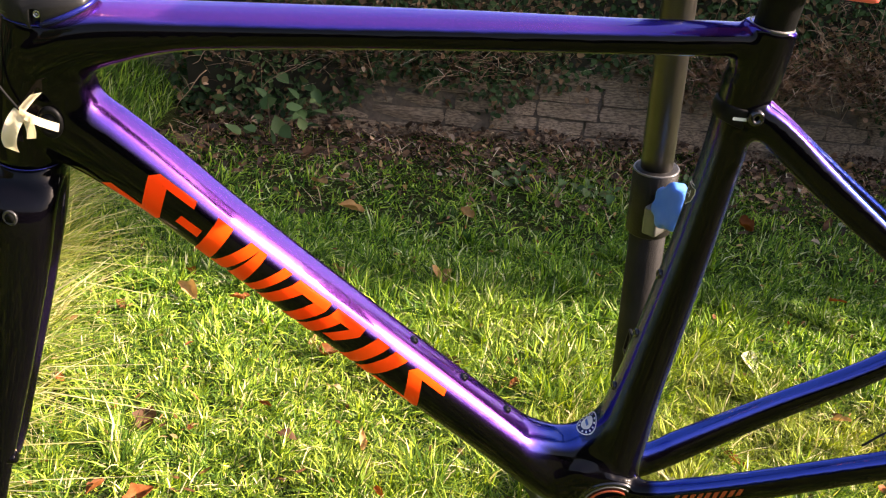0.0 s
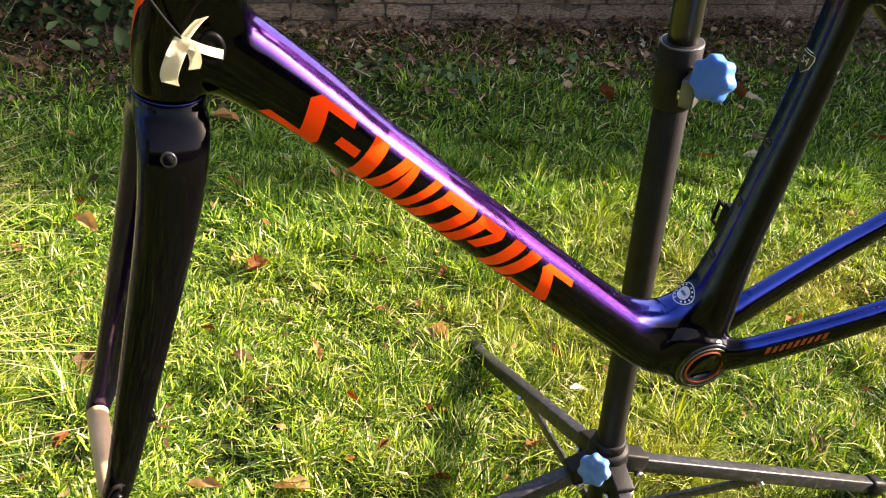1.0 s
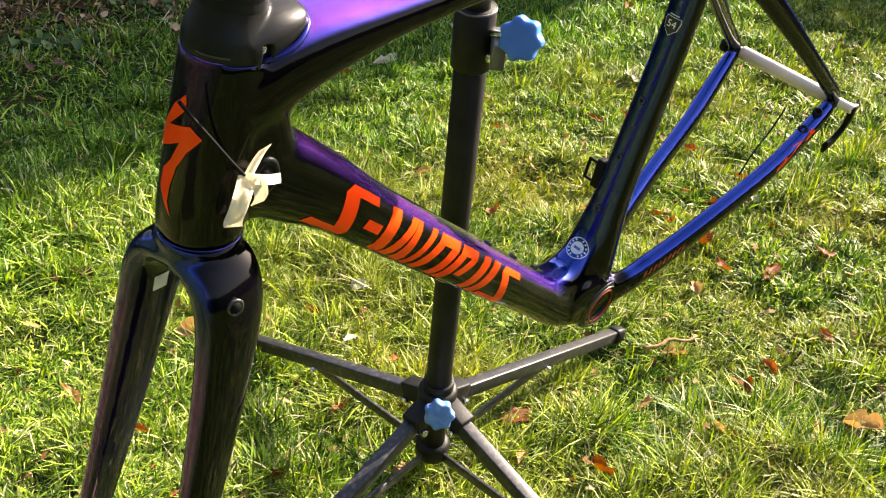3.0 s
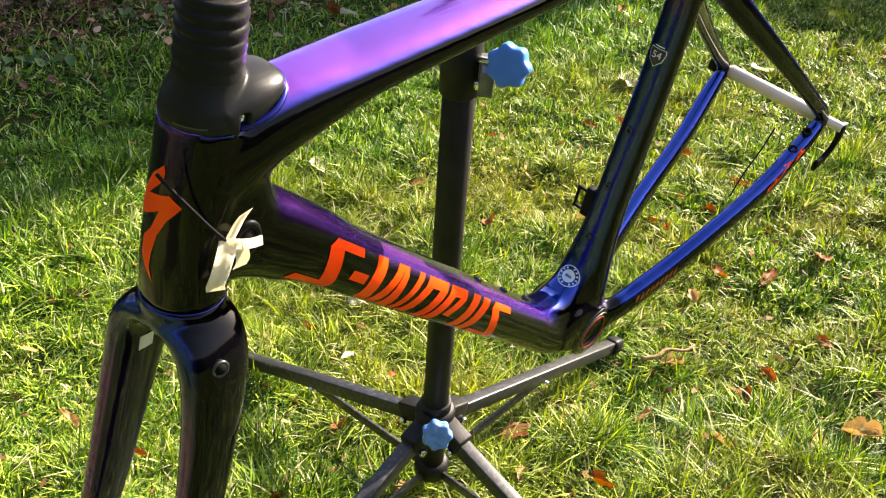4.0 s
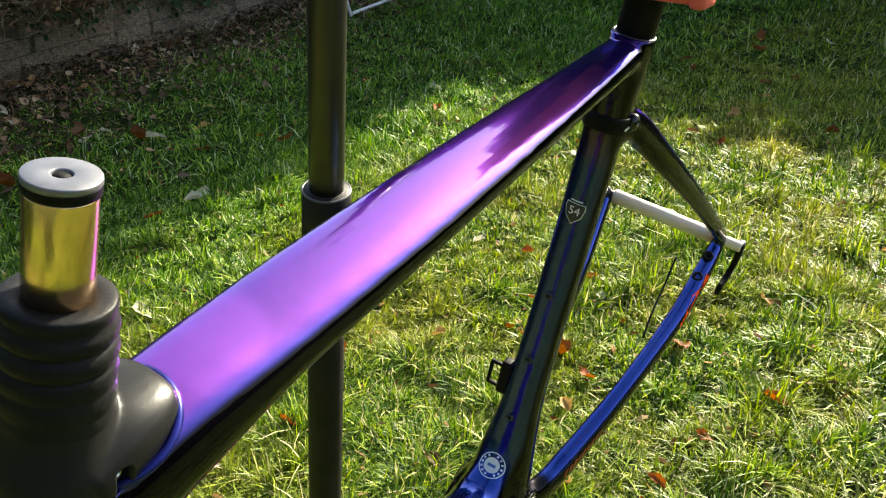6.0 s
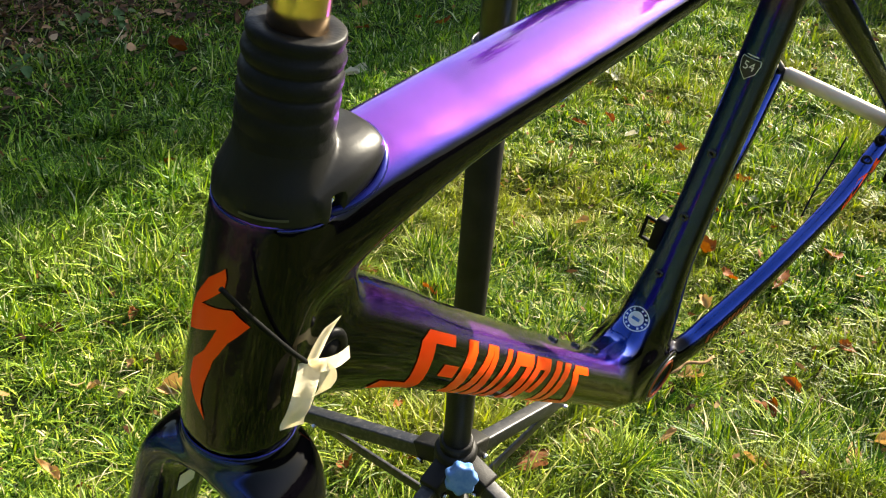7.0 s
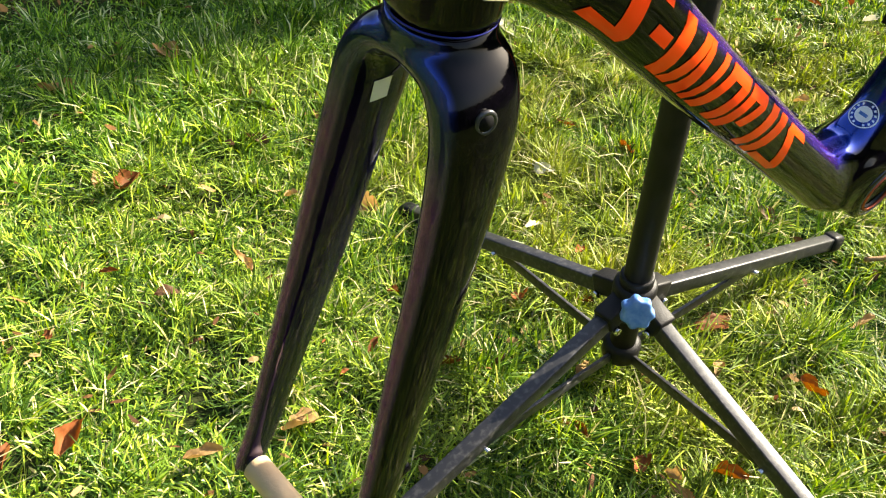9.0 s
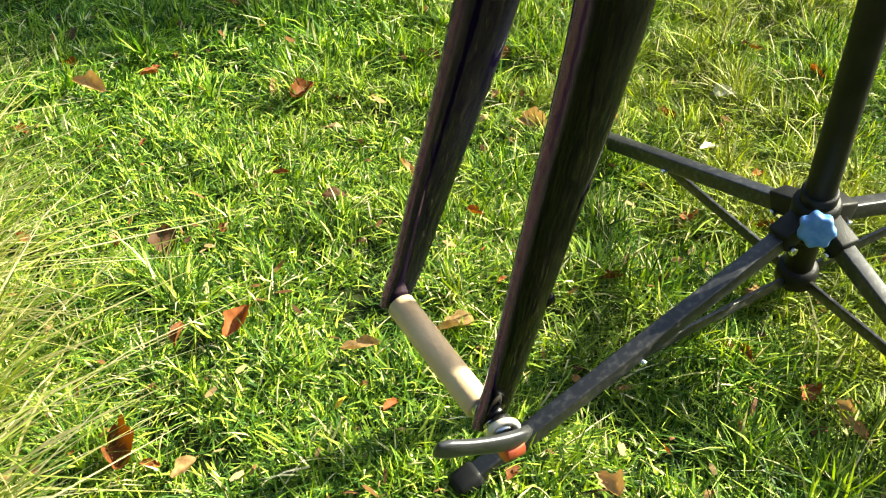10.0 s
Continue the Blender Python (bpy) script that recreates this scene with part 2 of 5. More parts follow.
M_RIM = material("glossy_black_rim", (0.002, 0.002, 0.003), 0.12, spec=0.6, second=(0.004, 0.004, 0.005), scale=90)
M_HOLE = material("dark_bore", (0.003, 0.003, 0.003), 0.7, second=(0.005, 0.005, 0.005), scale=60, spec=0.1)
M_RED = material("red_anodised_ring", (0.45, 0.09, 0.04), 0.35, 0.6, second=(0.35, 0.07, 0.03), scale=80)
M_TAPE = leafy("cream_masking_tape", [(0.0, (0.93, 0.86, 0.66)), (1.0, (0.90, 0.81, 0.58))], 0.3, 0.6)
M_WOOD = material("pale_wooden_dowel", (0.52, 0.36, 0.20), 0.55, second=(0.60, 0.44, 0.26), scale=30, bump=0.08, bump_scale=200)
M_WHITE = material("off_white_plastic", (0.66, 0.57, 0.45), 0.45, second=(0.72, 0.64, 0.52), scale=25, bump=0.03)
M_STICKER = material("white_sticker", (0.78, 0.78, 0.77), 0.4, second=(0.7, 0.7, 0.7), scale=60)
M_BADGEBLACK = material("black_sticker", (0.015, 0.015, 0.018), 0.3, second=(0.02, 0.02, 0.02), scale=60)
M_BADGEGREY = material("faint_grey_print", (0.03, 0.03, 0.03), 0.5, second=(0.04, 0.04, 0.04), scale=80)
M_JAW = material("salmon_red_rubber_jaw", (0.72, 0.13, 0.08), 0.55, second=(0.62, 0.10, 0.07), scale=40, bump=0.1)
M_POLE = material("black_powder_coat", (0.008, 0.0075, 0.007), 0.5, spec=0.15, second=(0.015, 0.0135, 0.0125), scale=30, bump=0.12, bump_scale=500)
M_INNER = material("dark_painted_steel_tube", (0.050, 0.046, 0.040), 0.36, 0.85, second=(0.062, 0.057, 0.049), scale=30, bump=0.04)
M_LEG = material("worn_black_powder_coat", (0.017, 0.0170, 0.019), 0.38, spec=0.40, second=(0.085, 0.080, 0.076), scale=110, bump=0.06, bump_scale=500, contrast=(0.50, 0.80))
M_BLUE = material("blue_moulded_plastic", (0.035, 0.14, 0.52), 0.4, second=(0.05, 0.18, 0.58), scale=30, bump=0.04)
M_BLUEFADED = material("faded_blue_plastic", (0.045, 0.14, 0.42), 0.5, second=(0.11, 0.22, 0.50), scale=90, bump=0.15)


# ---------------------------------------------------------------- building helpers
def mesh_of(name, bm, mat, smooth=True):
    me = bpy.data.meshes.new(name)
    bm.normal_update()
    bm.to_mesh(me)
    bm.free()
    me.materials.append(mat)
    if smooth:
        me.polygons.foreach_set("use_smooth", [True] * len(me.polygons))
    return me


def part(name, bm, mat, parent, label="", smooth=True):
    ob = new(name, mesh_of(name, bm, mat, smooth))
    ob.parent = parent
    if label:
        ob["label"] = label
    return ob


def spline(stations, steps):
    """Catmull-Rom through the stations (tuples of numbers)."""
    p = [np.array(s, float) for s in stations]
    p = [2 * p[0] - p[1]] + p + [2 * p[-1] - p[-2]]
    out = []
    for i in range(1, len(p) - 2):
        for k in range(steps):
            t = k / steps
            out.append(0.5 * (2 * p[i] + (p[i + 1] - p[i - 1]) * t + (2 * p[i - 1] - 5 * p[i] + 4 * p[i + 1] - p[i + 2]) * t * t + (3 * p[i] - p[i - 1] - 3 * p[i + 1] + p[i + 2]) * t ** 3))
    out.append(p[-2])
    return out


def loft(bm, stations, side=(0, 1, 0), sides=20, power=2.4, steps=4, cap=True):
    """A tube through (x, y, z, half size along side, half size across) with superelliptic sections."""
    st = spline(stations, steps) if steps > 1 else [np.array(s, float) for s in stations]
    side = Vector(side)
    rings = []
    for i, s in enumerate(st):
        a, b = st[max(i - 1, 0)], st[min(i + 1, len(st) - 1)]
        tan = Vector(b[:3] - a[:3]).normalized()
        u = (side - tan * side.dot(tan)).normalized()
        v = tan.cross(u)
        ring = []
        for k in range(sides):
            th = 2 * math.pi * k / sides
            c, d = math.cos(th), math.sin(th)
            c, d = math.copysign(abs(c) ** (2 / power), c), math.copysign(abs(d) ** (2 / power), d)
            ring.append(bm.verts.new(Vector(s[:3]) + u * (s[3] * c) + v * (s[4] * d)))
        rings.append(ring)
    for r0, r1 in zip(rings, rings[1:]):
        for k in range(sides):
            bm.faces.new((r0[k], r0[(k + 1) % sides], r1[(k + 1) % sides], r1[k]))
    if cap:
        bm.faces.new(rings[0][::-1])
        bm.faces.new(rings[-1])
    return bm


def rod(a, b, r0, r1=None, sides=16, bm=None):
    """A round bar from a to b with a small chamfer at both ends."""
    bm = bm or bmesh.new()
    r1 = r0 if r1 is None else r1
    a, b = Vector(a), Vector(b)
    d = (b - a).normalized()
    c = min(r0, r1) * 0.12
    ref = (0, 1, 0) if abs(d.y) < 0.8 else (1, 0, 0)
    return loft(bm, [(*a, r0 - c, r0 - c), (*(a + d * c), r0, r0), (*(b - d * c), r1, r1), (*b, r1 - c, r1 - c)], ref, sides, 2.0, 1)


def turned(profile, sides=32, bm=None, m=None):
    """A body of revolution about z from (radius, z) pairs."""
    bm = bm or bmesh.new()
    rings = []
    m = m or Matrix.Identity(4)
    for r, z in profile:
        rings.append([bm.verts.new(m @ Vector((r * math.cos(2 * math.pi * k / sides), r * math.sin(2 * math.pi * k / sides), z))) for k in range(sides)])
    for r0, r1 in zip(rings, rings[1:]):
        for k in range(sides):
            bm.faces.new((r0[k], r0[(k + 1) % sides], r1[(k + 1) % sides], r1[k]))
    bm.faces.new(rings[0][::-1])
    bm.faces.new(rings[-1])
    return bm


def box(size, m=None, bevel=0.0, bm=None):
    bm2 = bmesh.new()
    bmesh.ops.create_cube(bm2, size=1.0)
    for v in bm2.verts:
        v.co = Vector((v.co.x * size[0], v.co.y * size[1], v.co.z * size[2]))
    if bevel:
        bmesh.ops.bevel(bm2, geom=bm2.edges[:], offset=bevel, segments=2, affect="EDGES", profile=0.6)
    if m:
        bm2.transform(m)
    if bm is None:
        return bm2
    tmp = bpy.data.meshes.new("tmp")
    bm2.to_mesh(tmp)
    bm2.free()
    bm.from_mesh(tmp)
    bpy.data.meshes.remove(tmp)
    return bm


def aim(a, b, up=(0, 0, 1)):
    """A frame at a whose z axis runs towards b."""
    z = (Vector(b) - Vector(a)).normalized()
    x = Vector(up).cross(z)
    if x.length < 1e-4:
        x = Vector((1, 0, 0)).cross(z)
    x.normalize()
    y = z.cross(x)
    m = Matrix((x, y, z)).transposed().to_4x4()
    m.translation = a
    return m


def blended(name, bm, mat, parent, voxel, smooth, cutters=(), label=""):
    """Joins overlapping closed bodies into one smooth moulded shell."""
    ob = new(name, mesh_of(name, bm, mat))
    rm = ob.modifiers.new("join", "REMESH")
    rm.mode, rm.voxel_size, rm.use_smooth_shade = "VOXEL", voxel, True
    sm = ob.modifiers.new("soften", "SMOOTH")
    sm.factor, sm.iterations = 0.5, smooth
    cut = []
    for c in cutters:
        co = new("cutter", mesh_of("cutter", c, mat))
        bo = ob.modifiers.new("bore", "BOOLEAN")
        bo.operation, bo.object, bo.solver = "DIFFERENCE", co, "FAST"
        cut.append(co)
    dg = bpy.context.evaluated_depsgraph_get()
    me = bpy.data.meshes.new_from_object(ob.evaluated_get(dg))
    ob.modifiers.clear()
    for co in cut:
        bpy.data.objects.remove(co)
    ob.data = me
    me.name = name
    if not me.materials:
        me.materials.append(mat)
    ob.parent = parent
    if label:
        ob["label"] = label
    return ob


def ease(ob, spots, rounds=30):
    """Rounds the inner corners of a moulded shell near the given spots (x, z, reach)."""
    me = ob.data
    n = len(me.vertices)
    co = np.empty(n * 3, np.float64)
    me.vertices.foreach_get("co", co)
    co = co.reshape(n, 3)
    ed = np.empty(len(me.edges) * 2, np.int64)
    me.edges.foreach_get("vertices", ed)
    a, b = ed[0::2], ed[1::2]
    w = np.zeros(n)
    for x, z, reach in spots:
        d = np.hypot(co[:, 0] - x, co[:, 2] - z) / reach
        w = np.maximum(w, np.clip(1.2 - d, 0, 0.7))
    deg = np.maximum(np.bincount(a, minlength=n) + np.bincount(b, minlength=n), 1)[:, None]
    for _ in range(rounds):
        tot = np.zeros((n, 3))
        np.add.at(tot, a, co[b])
        np.add.at(tot, b, co[a])
        co += (tot / deg - co) * w[:, None]
    me.vertices.foreach_set("co", co.ravel())
    me.update()


# ---------------------------------------------------------------- bicycle frameset
EX, EY, EZ = Vector((0.9966, 0.0824, 0.0026)), Vector((-0.0817, 0.9822, 0.1694)), Vector((0.0114, -0.1690, 0.9855))
BIKE = Matrix((EX, EY, EZ)).transposed().to_4x4()
BIKE.translation = (0.3088, 0.8192, 0.6823)
bike = tagged(new("bicycle_frameset"), "glossy violet-blue carbon bicycle frameset without wheels, in a repair stand", "bicycle frame")
bike.matrix_world = BIKE

AX_R = (0.365, 0.190)      # rear axle in the frame's plane
AX_F = (-0.592, -0.061)    # front axle

bm = bmesh.new()
# down tube
DT = [(-0.515, 0, 0.355, 0.024, 0.036), (-0.475, 0, 0.330, 0.025, 0.031), (-0.43, 0, 0.300, 0.0265, 0.0265), (-0.38, 0, 0.2595, 0.027, 0.0245),
      (-0.302, 0, 0.198, 0.027, 0.0245), (-0.179, 0, 0.103, 0.0275, 0.0245), (-0.109, 0, 0.050, 0.029, 0.025), (-0.05, 0, 0.008, 0.0335, 0.027), (0.0, 0, -0.004, 0.0355, 0.030)]
loft(bm, DT, power=2.5)
# top tube
loft(bm, [(-0.515, 0, 0.392, 0.024, 0.028), (-0.470, 0, 0.4120, 0.026, 0.0235), (-0.41, 0, 0.4260, 0.0265, 0.0155), (-0.33, 0, 0.4355, 0.026, 0.0132),
          (-0.20, 0, 0.4485, 0.023, 0.0118), (-0.09, 0, 0.4580, 0.019, 0.0114), (-0.02, 0, 0.4645, 0.0165, 0.0120), (0.012, 0, 0.466, 0.015, 0.0128)], power=2.5)
# head tube
loft(bm, [(-0.5260, 0, 0.3085, 0.0254, 0.0258), (-0.5242, 0, 0.338, 0.0251, 0.0260), (-0.518, 0.001, 0.387, 0.0246, 0.0251), (-0.5123, 0.003, 0.4210, 0.0243, 0.0243)], power=2.1, sides=28)
# gusset between top tube and down tube behind the head
loft(bm, [(-0.52, 0, 0.362, 0.020, 0.05), (-0.494, 0, 0.366, 0.0215, 0.042), (-0.480, 0, 0.371, 0.020, 0.028), (-0.474, 0, 0.373, 0.016, 0.016)], power=2.3)
# web between down tube and seat tube above the bottom bracket
loft(bm, [(-0.098, 0, 0.050, 0.025, 0.018), (-0.072, 0, 0.042, 0.025, 0.0195), (-0.046, 0, 0.0395, 0.0245, 0.0185), (-0.026, 0, 0.054, 0.0215, 0.0175), (-0.010, 0, 0.082, 0.0180, 0.0140), (0.004, 0, 0.125, 0.0120, 0.0090)], power=2.2)
# seat tube
loft(bm, [(0.016, 0, 0.480, 0.0172, 0.0195), (0.0145, 0, 0.44, 0.0172, 0.0215), (0.0125, 0, 0.41, 0.0165, 0.0185), (0.012, 0, 0.38, 0.0160, 0.0168), (0.012, 0, 0.30, 0.016, 0.0175), (0.010, 0, 0.21, 0.0165, 0.020),
          (0.007, 0, 0.13, 0.0185, 0.0225), (0.003, 0, 0.07, 0.0255, 0.028), (0.0, 0, 0.0, 0.0350, 0.033)], power=2.4)
# bottom bracket shell
loft(bm, [(0, -0.036, 0, 0.0335, 0.0335), (0, 0, 0, 0.034, 0.034), (0, 0.036, 0, 0.0335, 0.0335)], side=(1, 0, 0), power=2.0, sides=28, steps=2)
# full flanks between the shell and both tubes
loft(bm, [(-0.024, -0.0348, 0.014, 0.032, 0.028), (-0.024, 0, 0.014, 0.033, 0.029), (-0.024, 0.0348, 0.014, 0.032, 0.028)], side=(1, 0, 0), power=2.1, sides=28, steps=2)
for s in (-1, 1):
    # chain stay, drawn out flat at the dropout
    wide = (0.012, 0.0135, 0.024, 0.0375, 0.0520, 0.0655) if s > 0 else (0.024, 0.0360, 0.0475, 0.0600, 0.0700, 0.0722)
    rise = 0.0 if s > 0 else 0.0045
    loft(bm, [(0.005, s * wide[0], 0.002, 0.012, 0.022), (0.045, s * wide[1], 0.0165, 0.0115, 0.0190), (0.10, s * wide[2], 0.0430, 0.0108, 0.0176), (0.17, s * wide[3], 0.0770 + rise, 0.0100, 0.0158),
              (0.26, s * wide[4], 0.1215 + rise, 0.0102, 0.0140), (0.325, s * wide[5], 0.1625 + rise * 0.6, 0.0100, 0.0128), (AX_R[0], s * 0.072, AX_R[1], 0.0075, 0.013)], power=2.6)
    # seat stay
    loft(bm, [(0.012, s * 0.008, 0.412, 0.010, 0.014), (0.04, s * 0.017, 0.402, 0.0085, 0.0135), (0.10, s * 0.034, 0.362, 0.0075, 0.0125), (0.20, s * 0.053, 0.298, 0.0065, 0.0105),
              (0.30, s * 0.067, 0.234, 0.0065, 0.0095), (0.348, s * 0.072, 0.203, 0.0065, 0.010), (AX_R[0] + 0.002, s * 0.072, AX_R[1] - 0.006, 0.0065, 0.012)], power=2.4)
bore = [rod((0, -0.06, 0), (0, 0.06, 0), 0.0205, sides=32)]
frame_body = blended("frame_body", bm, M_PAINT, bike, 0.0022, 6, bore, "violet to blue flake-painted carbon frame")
ease(frame_body, [(-0.045, 0.066, 0.042)], 60)
ease(frame_body, [(-0.040, 0.022, 0.014), (-0.018, 0.046, 0.014)], 40)
ease(frame_body, [(-0.473, 0.378, 0.028), (-0.490, 0.303, 0.018), (0.040, 0.035, 0.022), (0.022, 0.392, 0.016), (-0.006, 0.452, 0.014)])

# ---- stickers laid on the painted shell
from mathutils.bvhtree import BVHTree


def skin_of(ob):
    me = ob.data
    return BVHTree.FromPolygons([v.co[:] for v in me.vertices], [p.vertices[:] for p in me.polygons])


SKIN = skin_of(frame_body)


def lay(points_from, toward, tree, lift):
    """Drops a point onto the shell along a direction and lifts it a little."""
    hit, nor, _, _ = tree.ray_cast(Vector(points_from), Vector(toward).normalized(), 0.2)
    if hit is None:
        hit, nor, _, _ = tree.find_nearest(Vector(points_from))
    if nor.dot(Vector(toward)) > 0:
        nor = -nor
    return hit + nor * lift


def quad_grid(bm, corners, put, nu=8, nv=6):
    """A patch between four corners of a flat plan (u, v), each point laid by put(u, v)."""
    (a, b, c, d) = [Vector((*q, 0)) for q in corners]
    rows = []
    for j in range(nv + 1):
        t = j / nv
        l0, l1 = a.lerp(d, t), b.lerp(c, t)
        rows.append([bm.verts.new(put(*l0.lerp(l1, i / nu)[:2])) for i in range(nu + 1)])
    for r0, r1 in zip(rows, rows[1:]):
        for i in range(nu):
            bm.faces.new((r0[i], r0[i + 1], r1[i + 1], r1[i]))


def polygon_on(bm, outline, put, edge=0.004):
    """A filled outline, cut up finely and laid by put(u, v)."""
    b2 = bmesh.new()
    f = b2.faces.new([b2.verts.new((*q, 0)) for q in outline])
    bmesh.ops.triangulate(b2, faces=[f])
    for _ in range(5):
        long = [e for e in b2.edges if e.calc_length() > edge]
        if not long:
            break
        bmesh.ops.subdivide_edges(b2, edges=long, cuts=1)
        bmesh.ops.triangulate(b2, faces=b2.faces[:])
    vs = {v: bm.verts.new(put(v.co.x, v.co.y)) for v in b2.verts}
    for f in b2.faces:
        bm.faces.new([vs[v] for v in f.verts])
    b2.free()


D0, D1 = Vector((-0.43, 0, 0.300)), Vector((-0.179, 0, 0.103))
DDIR = (D1 - D0).normalized()
DUP = Vector((-DDIR.z, 0, DDIR.x))


def on_down_tube(s, h):
    """s metres along the tube from its upper mark, h metres round its near side, up from the middle line."""
    th = h / 0.0265
    out = Vector((0, -math.cos(th), 0)) + DUP * math.sin(th)
    c = D0 + DDIR * s
    return lay(c + out * 0.06, -out, SKIN, 0.0005)


# orange mark on the near side of the down tube: two bolts, a dash and slanted blocks between them
LOW, TOP = -0.0205, 0.0165


def slab(b0, b1, t0, t1, lo=LOW, hi=TOP):
    """A slanted block from b0..b1 at its foot to t0..t1 at its head, in millimetres along the tube."""
    return [(b0 / 1000, lo), (b1 / 1000, lo), (t1 / 1000, hi), (t0 / 1000, hi)]


bm = bmesh.new()
BAND = 0.0085
for q in (
        slab(-31, 17, -26, 19, LOW, LOW + 0.006), slab(2, 19, -10, 7, LOW + 0.006, TOP - 0.006), slab(-10, 33, -4, 31, TOP - 0.006, TOP),
        slab(29, 50, 29, 49, -0.0070, 0.0005),
        slab(56, 71, 52, 67), slab(72, 84, 85, 95), slab(89, 104, 95, 102), slab(106, 115, 120, 129),
        slab(119, 132, 134, 146, LOW, TOP - BAND), slab(147, 160, 159, 172, LOW, TOP - BAND), slab(134, 172, 137, 172, TOP - BAND, TOP),
        slab(163, 177, 177, 189, LOW, TOP - BAND), slab(185, 197, 199, 211, -0.010, TOP - BAND), slab(177, 211, 179, 211, TOP - BAND, TOP),
        slab(212, 226, 225, 240), slab(231, 246, 247, 262),
        slab(250, 302, 252, 304, LOW, LOW + 0.006), slab(287, 304, 268, 284, LOW + 0.006, TOP - 0.006), slab(268, 312, 274, 310, TOP - 0.006, TOP)):
    quad_grid(bm, q, on_down_tube)
part("word_mark", bm, M_DECAL, frame_body, "fluorescent orange bolts and slanted blocks on the down tube")


def on_head(deg, z):
    """deg round the head tube from its front (minus: near side)."""
    a = radians(deg)
    out = Vector((-math.cos(a), math.sin(a), 0))
    return lay(Vector((-0.522, 0, z)) + out * 0.07, -out, SKIN, 0.0005)


# the bolt in convex pieces: degrees round the tube, height in millimetres
BADGE = [[(-9, 403), (-13, 399), (-12, 394), (15, 382), (28, 382.4), (13, 394.8)],
         [(28, 382.4), (15, 382), (-11, 375.5), (27, 365.5), (32, 373)],
         [(15, 382), (-25, 387), (-44, 381.5), (-24, 371.5), (-11, 375.5)],
         [(-11, 375.5), (-24, 371.5), (-12, 360.5), (0, 362.5)],
         [(0, 362.5), (-12, 360.5), (-6, 347), (12, 344), (11.5, 355)],
         [(12, 344), (-6, 347), (-5, 337), (1, 335.5)],
         [(1, 335.5), (-5, 337), (-11, 328.4)]]
bm = bmesh.new()
for piece in BADGE:
    polygon_on(bm, [(a * 0.0005, z / 1000) for a, z in piece], lambda u, v: on_head(u / 0.0005, v), 0.003)
part("head_badge", bm, M_DECAL, frame_body, "orange bolt-shaped head badge")


def on_seat_front(y, z):
    return lay(Vector((-0.08, y, z)), (1, 0, 0), SKIN, 0.0005)


def disc_on(bm, r0, r1, cx, cz, put, n=28):
    rows = []
    rad = [r0, (r0 + r1) / 2, r1]
    for r in rad:
        rows.append([bm.verts.new(put(cx + r * math.cos(2 * math.pi * k / n), cz + r * math.sin(2 * math.pi * k / n))) for k in range(n)])
    for a, b in zip(rows, rows[1:]):
        for k in range(n):
            bm.faces.new((a[k], a[(k + 1) % n], b[(k + 1) % n], b[k]))
    if r0 < 0.002:
        bm.faces.new(rows[0])


# round approval sticker low on the seat tube
def on_foot(y, z):
    return lay(Vector((-0.075, y, 0.112)) + Vector((0.45, 0, 0.89)) * (z - 0.058), (0.75, 0, -0.66), SKIN, 0.0005)


bm = bmesh.new()
disc_on(bm, 0.001, 0.0075, 0.0, 0.058, on_foot)
seal = part("round_sticker", bm, M_STICKER, frame_body, "small round white and black sticker")
bm = bmesh.new()
disc_on(bm, 0.0117, 0.0127, 0.0, 0.058, on_foot)
part("ring", bm, M_STICKER, seal)
bm = bmesh.new()
for k in range(14):
    if k in (3, 10):
        continue
    a = 2 * math.pi * k / 14
    c, s = math.cos(a), math.sin(a)
    q = [(0.0088, -0.0009), (0.0108, -0.0009), (0.0108, 0.0009), (0.0088, 0.0009)]
    quad_grid(bm, [(c * r - s * w, 0.058 + s * r + c * w) for r, w in q], on_foot, 1, 1)
part("print_bars", bm, M_STICKER, seal)
bm = bmesh.new()
quad_grid(bm, [(-0.004, 0.0565), (0.004, 0.0565), (0.004, 0.0595), (-0.004, 0.0595)], lambda y, z: on_foot(y, z) + Vector((-0.0003, 0, 0)), 2, 2)
part("print_bar", bm, M_BLUEFADED, seal)

# size badge with its number
bm = bmesh.new()
polygon_on(bm, [(-0.0078, 0.3415), (0.0078, 0.3415), (0.0085, 0.3375), (0.0068, 0.3295), (0.0, 0.3228), (-0.0068, 0.3295), (-0.0085, 0.3375)], on_seat_front)
shield = part("size_badge", bm, M_STICKER, frame_body, "black shield-shaped size badge with white edge")
bm = bmesh.new()
polygon_on(bm, [(-0.0073, 0.3410), (0.0073, 0.3410), (0.0079, 0.3374), (0.0063, 0.3298), (0.0, 0.3236), (-0.0063, 0.3298), (-0.0079, 0.3374)], lambda y, z: on_seat_front(y, z) + Vector((-0.0003, 0, 0)))
part("badge_field", bm, M_BADGEBLACK, shield)
txt = bpy.data.curves.new("number", "FONT")
txt.body, txt.size, txt.align_x, txt.align_y = "54", 0.0100, "CENTER", "CENTER"
tob = new("number", txt)
tme = bpy.data.meshes.new_from_object(tob.evaluated_get(bpy.context.evaluated_depsgraph_get()))
bpy.data.objects.remove(tob)
for v in tme.vertices:
    v.co = on_seat_front(-v.co.x, 0.3345 + v.co.y) + Vector((-0.0006, 0, 0))
tme.materials.append(M_STICKER)
num = new("number", tme)
num.parent = shield
bm = bmesh.new()
quad_grid(bm, [(-0.005, 0.3430), (0.005, 0.3430), (0.005, 0.3440), (-0.005, 0.3440)], on_seat_front, 3, 1)
part("print_bar", bm, M_STICKER, shield)


